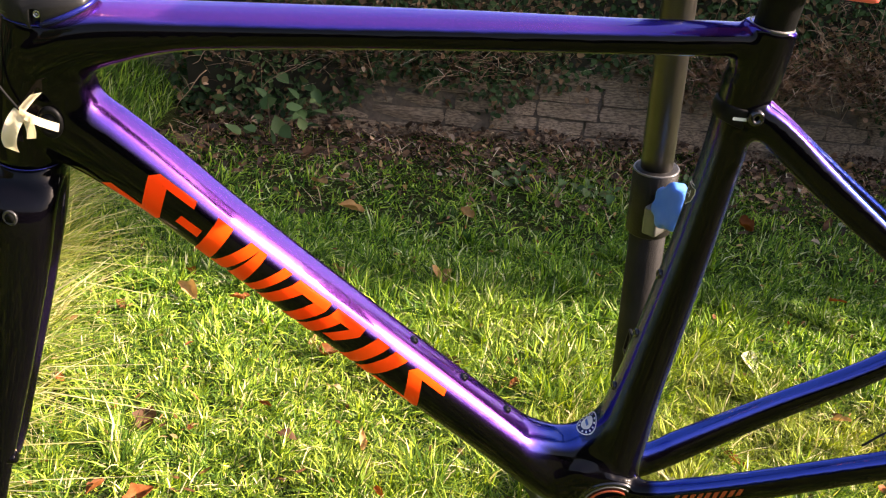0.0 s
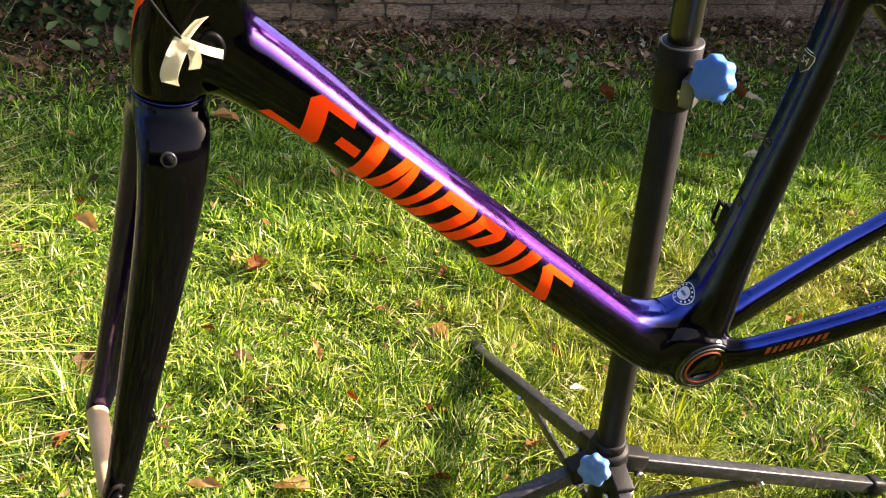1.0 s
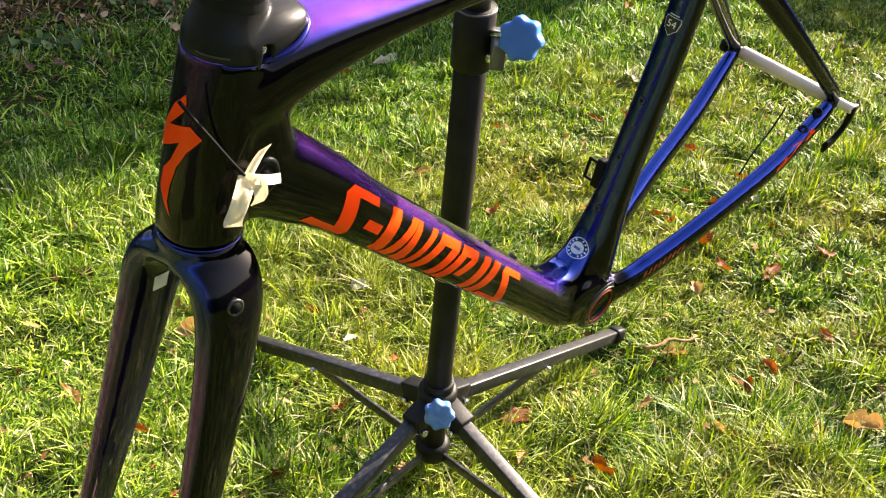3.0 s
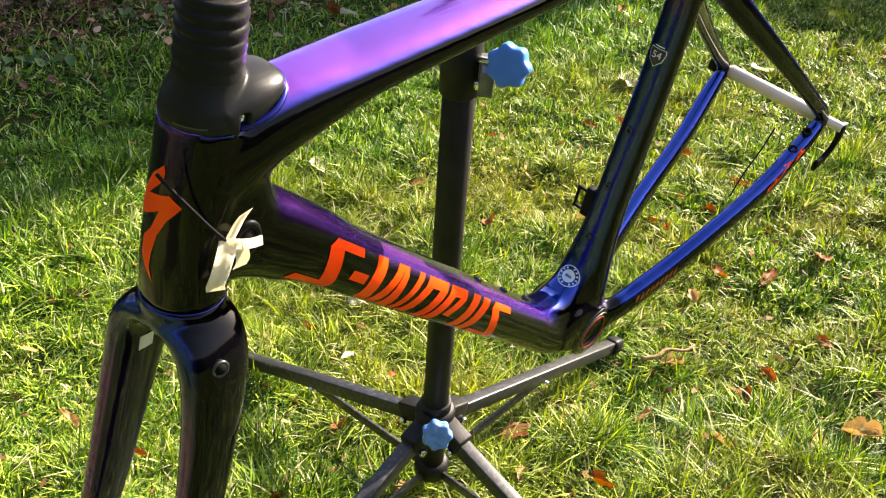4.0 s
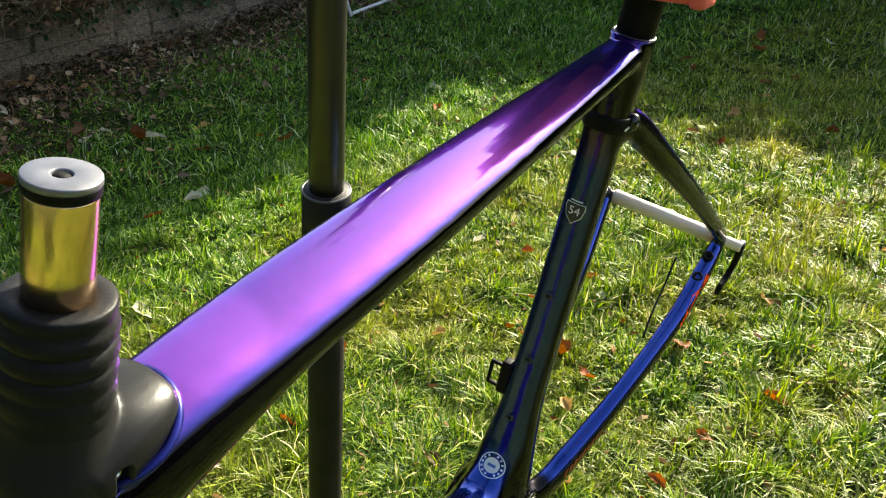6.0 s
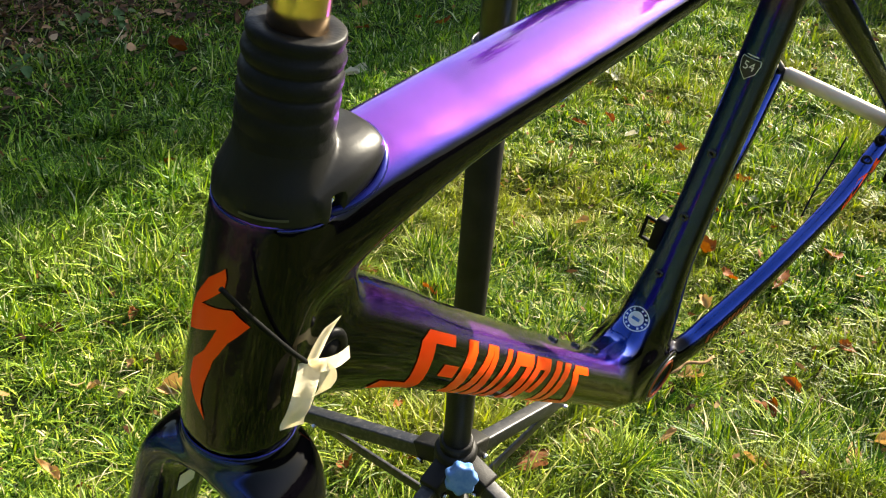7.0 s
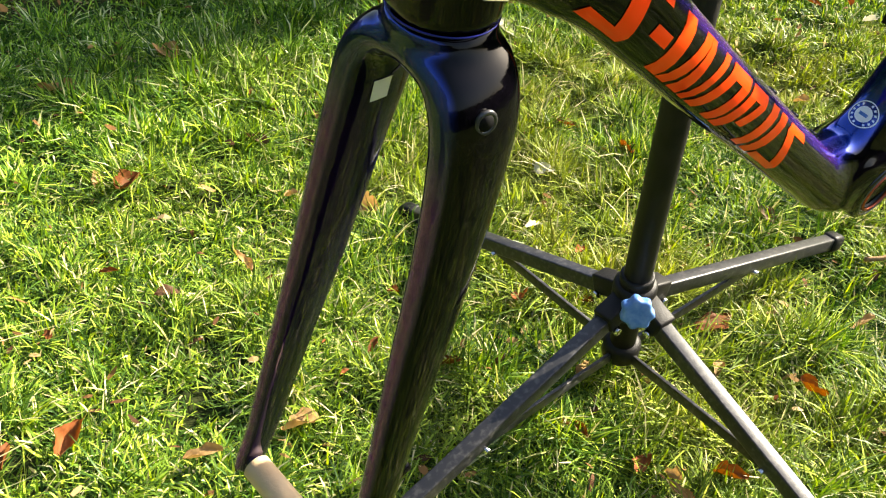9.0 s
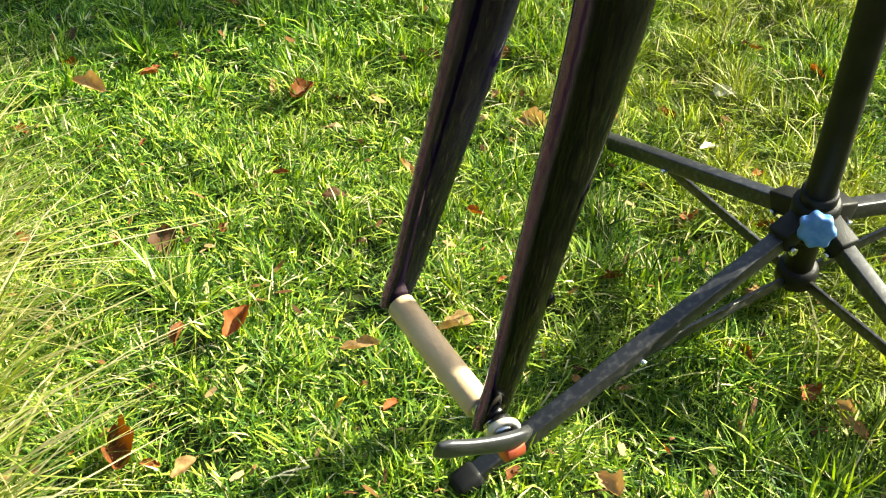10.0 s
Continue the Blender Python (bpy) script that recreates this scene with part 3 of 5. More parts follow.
# ---- small fittings of the frame
def ring(center, axis, r, tube, n=24, k=8, bm=None, squash=1.0):
    bm = bm or bmesh.new()
    m = aim(center, Vector(center) + Vector(axis))
    rows = []
    for i in range(n):
        a = 2 * math.pi * i / n
        rows.append([bm.verts.new(m @ Vector(((r + tube * math.cos(2 * math.pi * j / k)) * math.cos(a), squash * (r + tube * math.cos(2 * math.pi * j / k)) * math.sin(a), tube * math.sin(2 * math.pi * j / k)))) for j in range(k)])
    for i in range(n):
        r0, r1 = rows[i], rows[(i + 1) % n]
        for j in range(k):
            bm.faces.new((r0[j], r1[j], r1[(j + 1) % k], r0[(j + 1) % k]))
    return bm


def boss(at, axis, r=0.0042):
    m = aim(at, Vector(at) + Vector(axis))
    b = part("bottle_boss", turned([(r, -0.003), (r, 0.0012), (r * 0.8, 0.0022), (r * 0.45, 0.0022), (r * 0.42, -0.0005)], 20, m=m), M_RIM, frame_body)
    part("bore", turned([(r * 0.41, -0.002), (r * 0.41, 0.0004)], 12, m=m), M_HOLE, b)


for z in (0.252, 0.186, 0.122):
    boss(lay((-0.08, 0, z), (1, 0, 0), SKIN, 0.0), (-1, 0, 0.03))
for s in (0.262, 0.326, 0.385):
    c = D0 + DDIR * s
    boss(lay(c + DUP * 0.06, -DUP, SKIN, 0.0), DUP)

for s in (-1, 1):
    cup = part("bearing_cup", ring((0, s * 0.0372, 0), (0, 1, 0), 0.0216, 0.0015), M_RED, frame_body, "coppery red bottom bracket bearing cup")
    part("shell_face", turned([(0.0212, -0.002), (0.0214, 0.0012), (0.0300, 0.0012), (0.0318, -0.0006), (0.0318, -0.002)], 40, m=aim((0, s * 0.0362, 0), (0, s * 1.0, 0))), M_RIM, cup, "glossy black rim of the bottom bracket")
    part("outer_lip", ring((0, s * 0.0374, 0), (0, 1, 0), 0.0268, 0.0008), M_GREY, cup)
sleeve = bmesh.new()
n = 32
rows = [[sleeve.verts.new((r * math.cos(2 * math.pi * k / n), y, r * math.sin(2 * math.pi * k / n))) for k in range(n)] for r, y in ((0.0202, -0.036), (0.0185, -0.034), (0.0185, 0.034), (0.0202, 0.036))]
for r0, r1 in zip(rows, rows[1:]):
    for k in range(n):
        sleeve.faces.new((r0[k], r0[(k + 1) % n], r1[(k + 1) % n], r1[k]))
part("shell_sleeve", sleeve, M_COVER, frame_body, "grey alloy sleeve in the bottom bracket")

# front derailleur hanger on the seat tube
hanger = part("derailleur_hanger", box((0.012, 0.012, 0.034), Matrix.Translation((0.000, 0.019, 0.150)), 0.002), M_BLACK, frame_body, "black slotted derailleur hanger")
bm = box((0.0035, 0.003, 0.026), Matrix.Translation((-0.003, 0.0345, 0.150)), 0.0008)
box((0.0035, 0.014, 0.003), Matrix.Translation((-0.003, 0.0275, 0.1615)), 0.0008, bm)
box((0.0035, 0.014, 0.003), Matrix.Translation((-0.003, 0.0275, 0.1385)), 0.0008, bm)
part("slot_plate", bm, M_BLACK, hanger)

# seat collar and its bolt
bm = bmesh.new()
loft(bm, [(0.012, 0, 0.402, 0.0172, 0.0190), (0.0125, 0, 0.405, 0.0180, 0.0200), (0.013, 0, 0.415, 0.0180, 0.0206), (0.0132, 0, 0.418, 0.0172, 0.0196)], power=2.4, steps=2, sides=28)
collar = part("seat_collar", bm, M_BLACK, frame_body, "black wedge collar round the seat tube")
part("collar_bolt", turned([(0.0066, 0), (0.0070, 0.005), (0.0056, 0.0080), (0.0025, 0.0084), (0.0025, 0.005)], 24, m=aim((0.019, -0.0145, 0.413), (0.020, -0.050, 0.418))), M_RIM, collar)
bm = bmesh.new()
quad_grid(bm, [(-0.006, 0.4095), (0.006, 0.4095), (0.006, 0.4120), (-0.006, 0.4120)], lambda u, v: Vector((0.008 + u, -0.0186, v)), 1, 1)
part("print_bar", bm, M_STICKER, collar)
# seat tube rim
part("seat_tube_rim", ring((0.016, 0, 0.4795), (0.004, 0, 1), 0.0160, 0.0012), M_GREY, frame_body, "grey rim of the seat tube")

# disc brake mounts on the near chain stay, and the rear hose
for x, z in ((0.329, 0.176), (0.306, 0.158)):
    mount = part("brake_mount", turned([(0.0062, -0.004), (0.0062, 0.002), (0.005, 0.003), (0.0032, 0.003), (0.003, 0.0)], 20, m=aim((x - 0.003, -0.071, z + 0.006), (x - 0.011, -0.073, z + 0.018))), M_BLACK, frame_body)
    part("bore", turned([(0.0029, -0.003), (0.0029, 0.001)], 14, m=aim((x - 0.003, -0.071, z + 0.006), (x - 0.011, -0.073, z + 0.018))), M_HOLE, mount)
hose = spline([(0.21, -0.052, 0.118, 0.0011, 0.0011), (0.235, -0.048, 0.138, 0.0011, 0.0011), (0.27, -0.045, 0.160, 0.0011, 0.0011), (0.292, -0.043, 0.184, 0.0011, 0.0011)], 6)
part("brake_hose", loft(bmesh.new(), hose, sides=8, power=2, steps=1), M_RUBBER, frame_body, "thin black hose beside the chain stay")
# red print along the near chain stay
bm = bmesh.new()
for k in range(9):
    quad_grid(bm, [(0.055 + k * 0.0065, 0.0), (0.059 + k * 0.0065, 0.0), (0.0605 + k * 0.0065, 0.008), (0.0565 + k * 0.0065, 0.008)], lambda u, v: lay(Vector((u, -0.12, 0.0225 + 0.48 * (u - 0.05) + v)), (0, 1, 0), SKIN, 0.0005), 1, 1)
part("stay_print", bm, M_RED, frame_body, "small red printed bars on the chain stay")
bm = bmesh.new()
quad_grid(bm, [(0.25, -0.004), (0.31, -0.004), (0.31, 0.0015), (0.25, 0.0015)], lambda u, v: lay(Vector((u, -0.12, 0.134 + 0.75 * (u - 0.25) + v - 0.006)), (0, 1, 0), SKIN, 0.0005), 4, 1)
part("stay_stripe", bm, M_DECAL, frame_body)

# rear axle dummy and its lever
part("rear_axle_spacer", rod((AX_R[0], 0.064, AX_R[1]), (AX_R[0], -0.064, AX_R[1]), 0.0088, sides=24), M_WHITE, bike, "off-white plastic tube in place of the rear hub")
lever = part("rear_axle", rod((AX_R[0], 0.088, AX_R[1]), (AX_R[0], -0.098, AX_R[1]), 0.0062, sides=18), M_WHITE, bike, "through axle with a black hook lever")
bm = bmesh.new()
loft(bm, [(AX_R[0] + 0.002, -0.096, AX_R[1] + 0.004, 0.005, 0.007), (AX_R[0] + 0.006, -0.097, AX_R[1] - 0.012, 0.004, 0.006), (AX_R[0] + 0.006, -0.096, AX_R[1] - 0.030, 0.0035, 0.005), (AX_R[0] - 0.004, -0.094, AX_R[1] - 0.046, 0.0035, 0.006), (AX_R[0] - 0.022, -0.093, AX_R[1] - 0.052, 0.003, 0.008)], power=3)
part("axle_lever", bm, M_BLACK, lever)
part("axle_nut", rod((AX_R[0], 0.078, AX_R[1]), (AX_R[0], 0.092, AX_R[1]), 0.011, sides=18), M_BLACK, lever)

# cable port, hose stub and tape behind the head tube
port = part("cable_port", ring(lay((-0.500, -0.1, 0.350), (0, 1, 0), SKIN, 0.0), (0.1, 1, 0), 0.0075, 0.0022, squash=1.35), M_BLACK, frame_body, "black oval cable port")
part("bore", turned([(0.0072, -0.001), (0.0072, 0.0008)], 20, m=aim(lay((-0.500, -0.1, 0.350), (0, 1, 0), SKIN, 0.0004), Vector((-0.500, -0.2, 0.350)))), M_HOLE, port)
cab = [(-0.5545, -0.0168, 0.4105), (-0.5480, -0.0215, 0.4000), (-0.5380, -0.0262, 0.3855), (-0.5280, -0.0285, 0.3715), (-0.5190, -0.0290, 0.3600)]
part("brake_hose", loft(bmesh.new(), [(*c, 0.0011, 0.0011) for c in cab], sides=10, power=2), M_HOLE, frame_body, "short black hose taped to the head")


def strip(points, width, across, name, label=""):
    """A curling piece of tape along points."""
    b2 = bmesh.new()
    pts = [Vector(p) for p in (q[:3] for q in spline([(*p, 0, 0) for p in points], 5))]
    rows = []
    for i, p in enumerate(pts):
        w = Vector(across).normalized() * width * 0.5
        rows.append([b2.verts.new(p - w), b2.verts.new(p), b2.verts.new(p + w)])
    for r0, r1 in zip(rows, rows[1:]):
        for k in range(2):
            b2.faces.new((r0[k], r0[k + 1], r1[k + 1], r1[k]))
    bmesh.ops.solidify(b2, geom=b2.faces[:], thickness=0.0006)
    return part(name, b2, M_TAPE, frame_body, label)


for pts, w, across in (
        ([(-0.5061, -0.0290, 0.3745), (-0.5110, -0.0292, 0.3690), (-0.5155, -0.0300, 0.3630), (-0.5190, -0.0305, 0.3580)], 0.0090, (0.92, -0.10, 0.34)),
        ([(-0.5175, -0.0300, 0.3605), (-0.5225, -0.0335, 0.3520), (-0.5262, -0.0345, 0.3420), (-0.5275, -0.0330, 0.3340), (-0.5265, -0.0320, 0.3285)], 0.0118, (0.96, -0.22, -0.15)),
        ([(-0.5190, -0.0305, 0.3590), (-0.5120, -0.0335, 0.3575), (-0.5030, -0.0325, 0.3535), (-0.4925, -0.0292, 0.3490)], 0.0062, (0.1, 0.35, 1)),
        ([(-0.5170, -0.0305, 0.3590), (-0.5120, -0.0340, 0.3530), (-0.5105, -0.0345, 0.3460), (-0.5115, -0.0330, 0.3400)], 0.0085, (0.85, -0.3, 0.3))):
    strip(pts, w, across, "tape_strip", "torn cream masking tape over the hose")

# ---- headset: cover, bellows, steerer
HB, HT = Vector((-0.5121, 0.0031, 0.417)), Vector((-0.5049, 0.0038, 0.540))
HM = aim(HB, HT, (0, 1, 0))
bm = bmesh.new()
hx = (HT - HB).normalized()


def hpt(t):
    return HB + hx * t


loft(bm, [(*(hpt(0.0046)), 0.0241, 0.0241), (*(hpt(0.0076)), 0.0245, 0.0245), (*(hpt(0.0118)), 0.0244, 0.0244), (*(hpt(0.0165)), 0.0236, 0.0236), (*(hpt(0.022)), 0.0216, 0.0216), (*(hpt(0.027)), 0.0198, 0.0198), (*(hpt(0.031)), 0.0188, 0.0188), (*(hpt(0.034)), 0.0184, 0.0184)], side=(0, 1, 0), power=2.05, sides=36, steps=3)
loft(bm, [(-0.512, 0, 0.426, 0.0228, 0.0180), (-0.495, 0, 0.4325, 0.0228, 0.0160), (-0.482, 0, 0.4365, 0.0206, 0.0118), (-0.473, 0, 0.4390, 0.0156, 0.0072), (-0.470, 0, 0.4396, 0.009, 0.003)], power=2.2, sides=28, steps=5)
slot = [box((0.0075, 0.014, 0.016), Matrix.Translation((-0.5045, -0.0235, 0.4260)), 0.0025)]
cover = blended("headset_cover", bm, M_COVER, bike, 0.0011, 4, slot, "satin black headset cover with a smooth fairing behind it")
bm = bmesh.new()
quad_grid(bm, [(-58, 0.4272), (-14, 0.4272), (-14, 0.4284), (-58, 0.4284)], lambda u, v: Vector((-0.512, 0.003, 0)) + Vector((-math.cos(radians(u)) * 0.0248, math.sin(radians(u)) * 0.0248, v)), 12, 1)
part("print_bar", bm, M_BADGEGREY, cover)
part("lower_seam", ring(hpt(0.0046), hx, 0.0243, 0.0006, n=48), M_SEAM, cover, "thin blue seam line under the cover")
part("cover_seam", ring((-0.4895, 0, 0.4290), (-0.44, 0, 0.90), 0.0236, 0.0020, n=40), M_SEAM, cover, "blue pearl lip round the fairing")
part("pinch_bolt", turned([(0.0030, -0.004), (0.0030, 0.002), (0.0014, 0.002), (0.0014, 0.0)], 16, m=aim((-0.5045, -0.0165, 0.4290), (-0.5035, -0.05, 0.434))), M_STEEL, cover)
prof = []
z = 0.029
for r, deep, tall in ((0.0188, 0.0003, 0.0080), (0.0190, 0.0005, 0.0082), (0.0190, 0.0008, 0.0082), (0.0190, 0.0015, 0.0082), (0.0188, 0.0019, 0.0079)):
    prof += [(r - deep, z), (r - deep * 0.3, z + tall * 0.2), (r, z + tall * 0.48), (r - deep * 0.3, z + tall * 0.76), (r - deep, z + tall * 0.93)]
    z += tall
prof += [(0.0172, z + 0.001), (0.0178, z + 0.0025), (0.0176, z + 0.0050), (0.0168, z + 0.0057), (0.0108, z + 0.0053), (0.0102, z + 0.0045), (0.0100, z - 0.004)]
part("bellows", turned(prof, 40, m=HM), M_RUBBER, bike, "ribbed black rubber boot")
top = z + 0.006
steerer = part("steerer", turned([(0.0109, 0.03), (0.0107, top + 0.034), (0.0106, top + 0.0345), (0.0088, top + 0.0345), (0.0088, top + 0.03)], 40, m=HM), M_GOLD, bike, "shiny gold-coloured steerer tube")
plug = part("steerer_plug", turned([(0.0108, top + 0.0345), (0.0113, top + 0.0350), (0.0114, top + 0.0376), (0.0112, top + 0.0380), (0.0028, top + 0.0380), (0.0026, top + 0.0360)], 40, m=HM), M_BLACK, steerer, "black cap")
part("plug_disc", turned([(0.0113, top + 0.0378), (0.0115, top + 0.0384), (0.0114, top + 0.0397), (0.0112, top + 0.0400), (0.0110, top + 0.0401), (0.0036, top + 0.0401), (0.0033, top + 0.0400), (0.0031, top + 0.0396), (0.0030, top + 0.038)], 36, m=HM), M_CAP, plug)
part("bore", turned([(0.0027, top + 0.036), (0.0027, top + 0.0394)], 16, m=HM), M_HOLE, plug)

# ---- fork
bm = bmesh.new()
for s in (-1, 1):
    loft(bm, [(AX_F[0], s * 0.0562, AX_F[1] - 0.009, 0.0118, 0.0065), (-0.5885, s * 0.0557, -0.056, 0.0124, 0.0067), (-0.5816, s * 0.0540, -0.03, 0.0131, 0.0067), (-0.5740, s * 0.0517, 0.01, 0.0145, 0.0071), (-0.5666, s * 0.0491, 0.05, 0.0161, 0.0076), (-0.5590, s * 0.0464, 0.09, 0.0177, 0.0083),
              (-0.5514, s * 0.0438, 0.13, 0.0193, 0.0090), (-0.5407, s * 0.0405, 0.190, 0.0214, 0.0100), (-0.5330, s * 0.0368, 0.238, 0.0234, 0.0112), (-0.5292, s * 0.0318, 0.2715, 0.0248, 0.0122), (-0.5272, s * 0.0200, 0.2890, 0.0255, 0.0118), (-0.5262, 0.0, 0.2940, 0.0258, 0.0106)], side=(1, 0, 0), power=2.4)
loft(bm, [(-0.5258, 0, 0.283, 0.020, 0.018), (-0.5258, 0, 0.296, 0.0250, 0.0246), (-0.5260, 0, 0.3072, 0.0254, 0.0250)], side=(1, 0, 0), power=2.1, steps=3, sides=28)
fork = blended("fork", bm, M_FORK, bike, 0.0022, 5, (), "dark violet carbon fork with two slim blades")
ease(fork, [(-0.526, 0.296, 0.016)], 12)
FSKIN = skin_of(fork)
STEER = Matrix.Translation((-0.525, 0, 0)) @ Matrix.Rotation(radians(6.3), 4, "Z") @ Matrix.Translation((0.525, 0, 0))
fork.matrix_local = STEER
part("crown_seam", ring((-0.5260, 0, 0.3080), (0.03, 0, 1), 0.0252, 0.0006, n=48), M_SEAM, fork, "thin blue pearl line under the head tube")
ph = lay((-0.5345, -0.12, 0.2765), (0, 1, 0), FSKIN, 0.0002)
hole = part("hose_port", ring(ph, (0.25, 0.95, -0.10), 0.0047, 0.0012, squash=1.1), M_LEVER, fork, "dark metal rimmed hose port in the fork blade")
part("bore", turned([(0.0049, -0.001), (0.0049, 0.0008)], 20, m=aim(ph, ph + Vector((-0.25, -0.95, 0.10)))), M_HOLE, hole)
part("caliper_mount", turned([(0.0055, -0.012), (0.0055, 0.0015), (0.0042, 0.003), (0.002, 0.003)], 18, m=aim((-0.555, -0.0510, 0.032), (-0.527, -0.0525, 0.041))), M_FORK, fork)
bm = bmesh.new()
quad_grid(bm, [(-0.540, 0.246), (-0.5295, 0.246), (-0.5295, 0.2595), (-0.540, 0.2595)], lambda u, v: lay(Vector((u, 0.0, v)), (0, 1, 0), FSKIN, 0.0005), 4, 4)
part("sticker", bm, M_STICKER, fork, "small square white sticker inside the blade")
dowel = part("front_axle_spacer", rod((AX_F[0], 0.048, AX_F[1]), (AX_F[0], -0.048, AX_F[1]), 0.0100, sides=24), M_WOOD, bike, "pale wooden dowel in place of the front hub")
skewer = part("quick_release", rod((AX_F[0], 0.052, AX_F[1]), (AX_F[0], -0.070, AX_F[1]), 0.0065, sides=18), M_STEEL, bike, "quick release skewer with a black lever")
part("lever_cam", turned([(0.0085, 0), (0.0104, 0.002), (0.0104, 0.009), (0.0085, 0.012)], 24, m=aim((AX_F[0] + 0.002, -0.0615, AX_F[1] - 0.001), (AX_F[0] + 0.002, -0.1, AX_F[1] - 0.004))), M_STEEL, skewer)
part("cam_eye", ring((AX_F[0] + 0.001, -0.0715, AX_F[1] + 0.005), (0.35, 1, -0.15), 0.0088, 0.0022, n=28), M_WHITE, skewer, "pale grey ring of the cam")
part("lever_pivot", rod((AX_F[0] - 0.005, -0.080, AX_F[1] - 0.005), (AX_F[0] + 0.009, -0.080, AX_F[1] - 0.0075), 0.0062, sides=18), M_RED, skewer, "dark red lever pivot")
bm = bmesh.new()
loft(bm, [(AX_F[0] + 0.013, -0.0775, AX_F[1] - 0.003, 0.0040, 0.0075), (AX_F[0] + 0.004, -0.0795, AX_F[1] + 0.003, 0.0040, 0.0080), (AX_F[0] - 0.012, -0.0790, AX_F[1] + 0.0120, 0.0034, 0.0068), (AX_F[0] - 0.030, -0.0765, AX_F[1] + 0.0215, 0.0030, 0.0062), (AX_F[0] - 0.043, -0.0735, AX_F[1] + 0.0275, 0.0030, 0.0070), (AX_F[0] - 0.050, -0.0715, AX_F[1] + 0.0300, 0.0020, 0.0055)], power=3)
part("lever", bm, M_LEVER, skewer, "satin grey-black flat lever")

dowel.matrix_local = STEER
skewer.matrix_local = STEER

# seat post held by the stand
part("seat_post", rod((0.0165, 0, 0.40), (0.0205, 0, 0.66), 0.0150, sides=28), M_BLACK, bike, "dark grey seat post")

# ---------------------------------------------------------------- repair stand
P0, PSLOPE = Vector((0.4733, 1.1902, 0.0)), Vector((-0.124, -0.1292, 1.0))


def on_pole(z):
    return P0 + PSLOPE * z


PD = PSLOPE.normalized()
stand = tagged(new("repair_stand"), "black four-legged bicycle repair stand with blue knobs, standing on the lawn", "repair stand")
stand.matrix_world = Matrix.Translation((P0.x, P0.y, 0))
SB = Vector((P0.x, P0.y, 0))


def spart(name, bm, mat, label="", parent=None, smooth=True):
    bm.transform(Matrix.Translation(-SB))
    return part(name, bm, mat, parent or stand, label, smooth)


spart("lower_tube", rod(on_pole(0.065), on_pole(0.93), 0.0215, sides=32), M_POLE, "black lower tube")
spart("inner_tube", rod(on_pole(0.86), on_pole(1.46), 0.0185, sides=32), M_INNER, "dark inner tube, bright along its sunlit edge")
col = spart("clamp_collar", rod(on_pole(0.855), on_pole(0.938), 0.0262, sides=32), M_POLE, "black plastic height collar")
KN = Vector((0.367, 1.0, 0.915))


def star_knob(center, axis, r, depth, mat, parent, label):
    """A moulded star knob with seven lobes and a rounded face."""
    b2 = bmesh.new()
    m = aim(center, Vector(center) + Vector(axis))
    nn = 56
    rows = []
    for f, zz in ((0.55, -0.5), (0.9, -0.5), (1.0, -0.36), (1.0, 0.28), (0.93, 0.44), (0.78, 0.5), (0.4, 0.47), (0.05, 0.46)):
        row = []
        for k in range(nn):
            a = 2 * math.pi * k / nn
            rr = r * f * (1 + (0.085 * math.cos(7 * a) if f > 0.6 else 0))
            row.append(b2.verts.new(m @ Vector((rr * math.cos(a), rr * math.sin(a), depth * zz))))
        rows.append(row)
    for r0, r1 in zip(rows, rows[1:]):
        for k in range(nn):
            b2.faces.new((r0[k], r0[(k + 1) % nn], r1[(k + 1) % nn], r1[k]))
    b2.faces.new(rows[0][::-1])
    b2.faces.new(rows[-1])
    return spart("knob", b2, mat, label, parent)


axk = (KN - on_pole(0.915)).normalized()
knob = star_knob(KN, (-0.90, -0.40, 0.15), 0.0255, 0.022, M_BLUE, stand, "bright blue star knob")
spart("knob_bolt", rod(on_pole(0.905), KN, 0.005, sides=12), M_STEEL)
bm = box((0.018, 0.05, 0.034), aim(on_pole(0.892) + axk * 0.040, on_pole(0.892) + axk * 0.040 + PD), 0.003)
spart("clamp_lug", bm, M_GREY, "grey alloy clamp lug")
spart("lug_bolt", rod(on_pole(0.884) + axk * 0.045 + Vector((-0.022, 0, 0)), on_pole(0.884) + axk * 0.045 + Vector((0.026, 0, 0)), 0.0055, sides=12), M_STEEL)
spart("clamp_wire", ring(on_pole(0.936), PD, 0.0252, 0.0013), M_GREY)

# hub, legs and braces
HUB = on_pole(0.205)
LOWHUB = on_pole(0.082)
spart("hub_ring", turned([(0.0215, 0.033), (0.0262, 0.034), (0.0265, 0.050), (0.0248, 0.053), (0.0215, 0.053)], 32, m=aim(HUB, HUB + PD)), M_POLE)
spart("hub", turned([(0.030, -0.035), (0.034, -0.028), (0.034, 0.028), (0.030, 0.035)], 32, m=aim(HUB, HUB + PD)), M_POLE, "black cast hub")
spart("lower_hub", turned([(0.024, -0.026), (0.031, -0.020), (0.031, 0.006), (0.025, 0.014)], 28, m=aim(LOWHUB, LOWHUB + PD)), M_POLE)
star_knob(Vector((0.398, 1.106, 0.238)), (-0.62, -0.72, 0.30), 0.024, 0.022, M_BLUEFADED, stand, "sun-faded blue star knob")
spart("knob_bolt", rod(HUB, (0.402, 1.110, 0.236), 0.006, sides=12), M_STEEL)
FEET = [(0.392, 1.742), (1.080, 1.236), (-0.145, 1.068), (0.478, 0.610)]
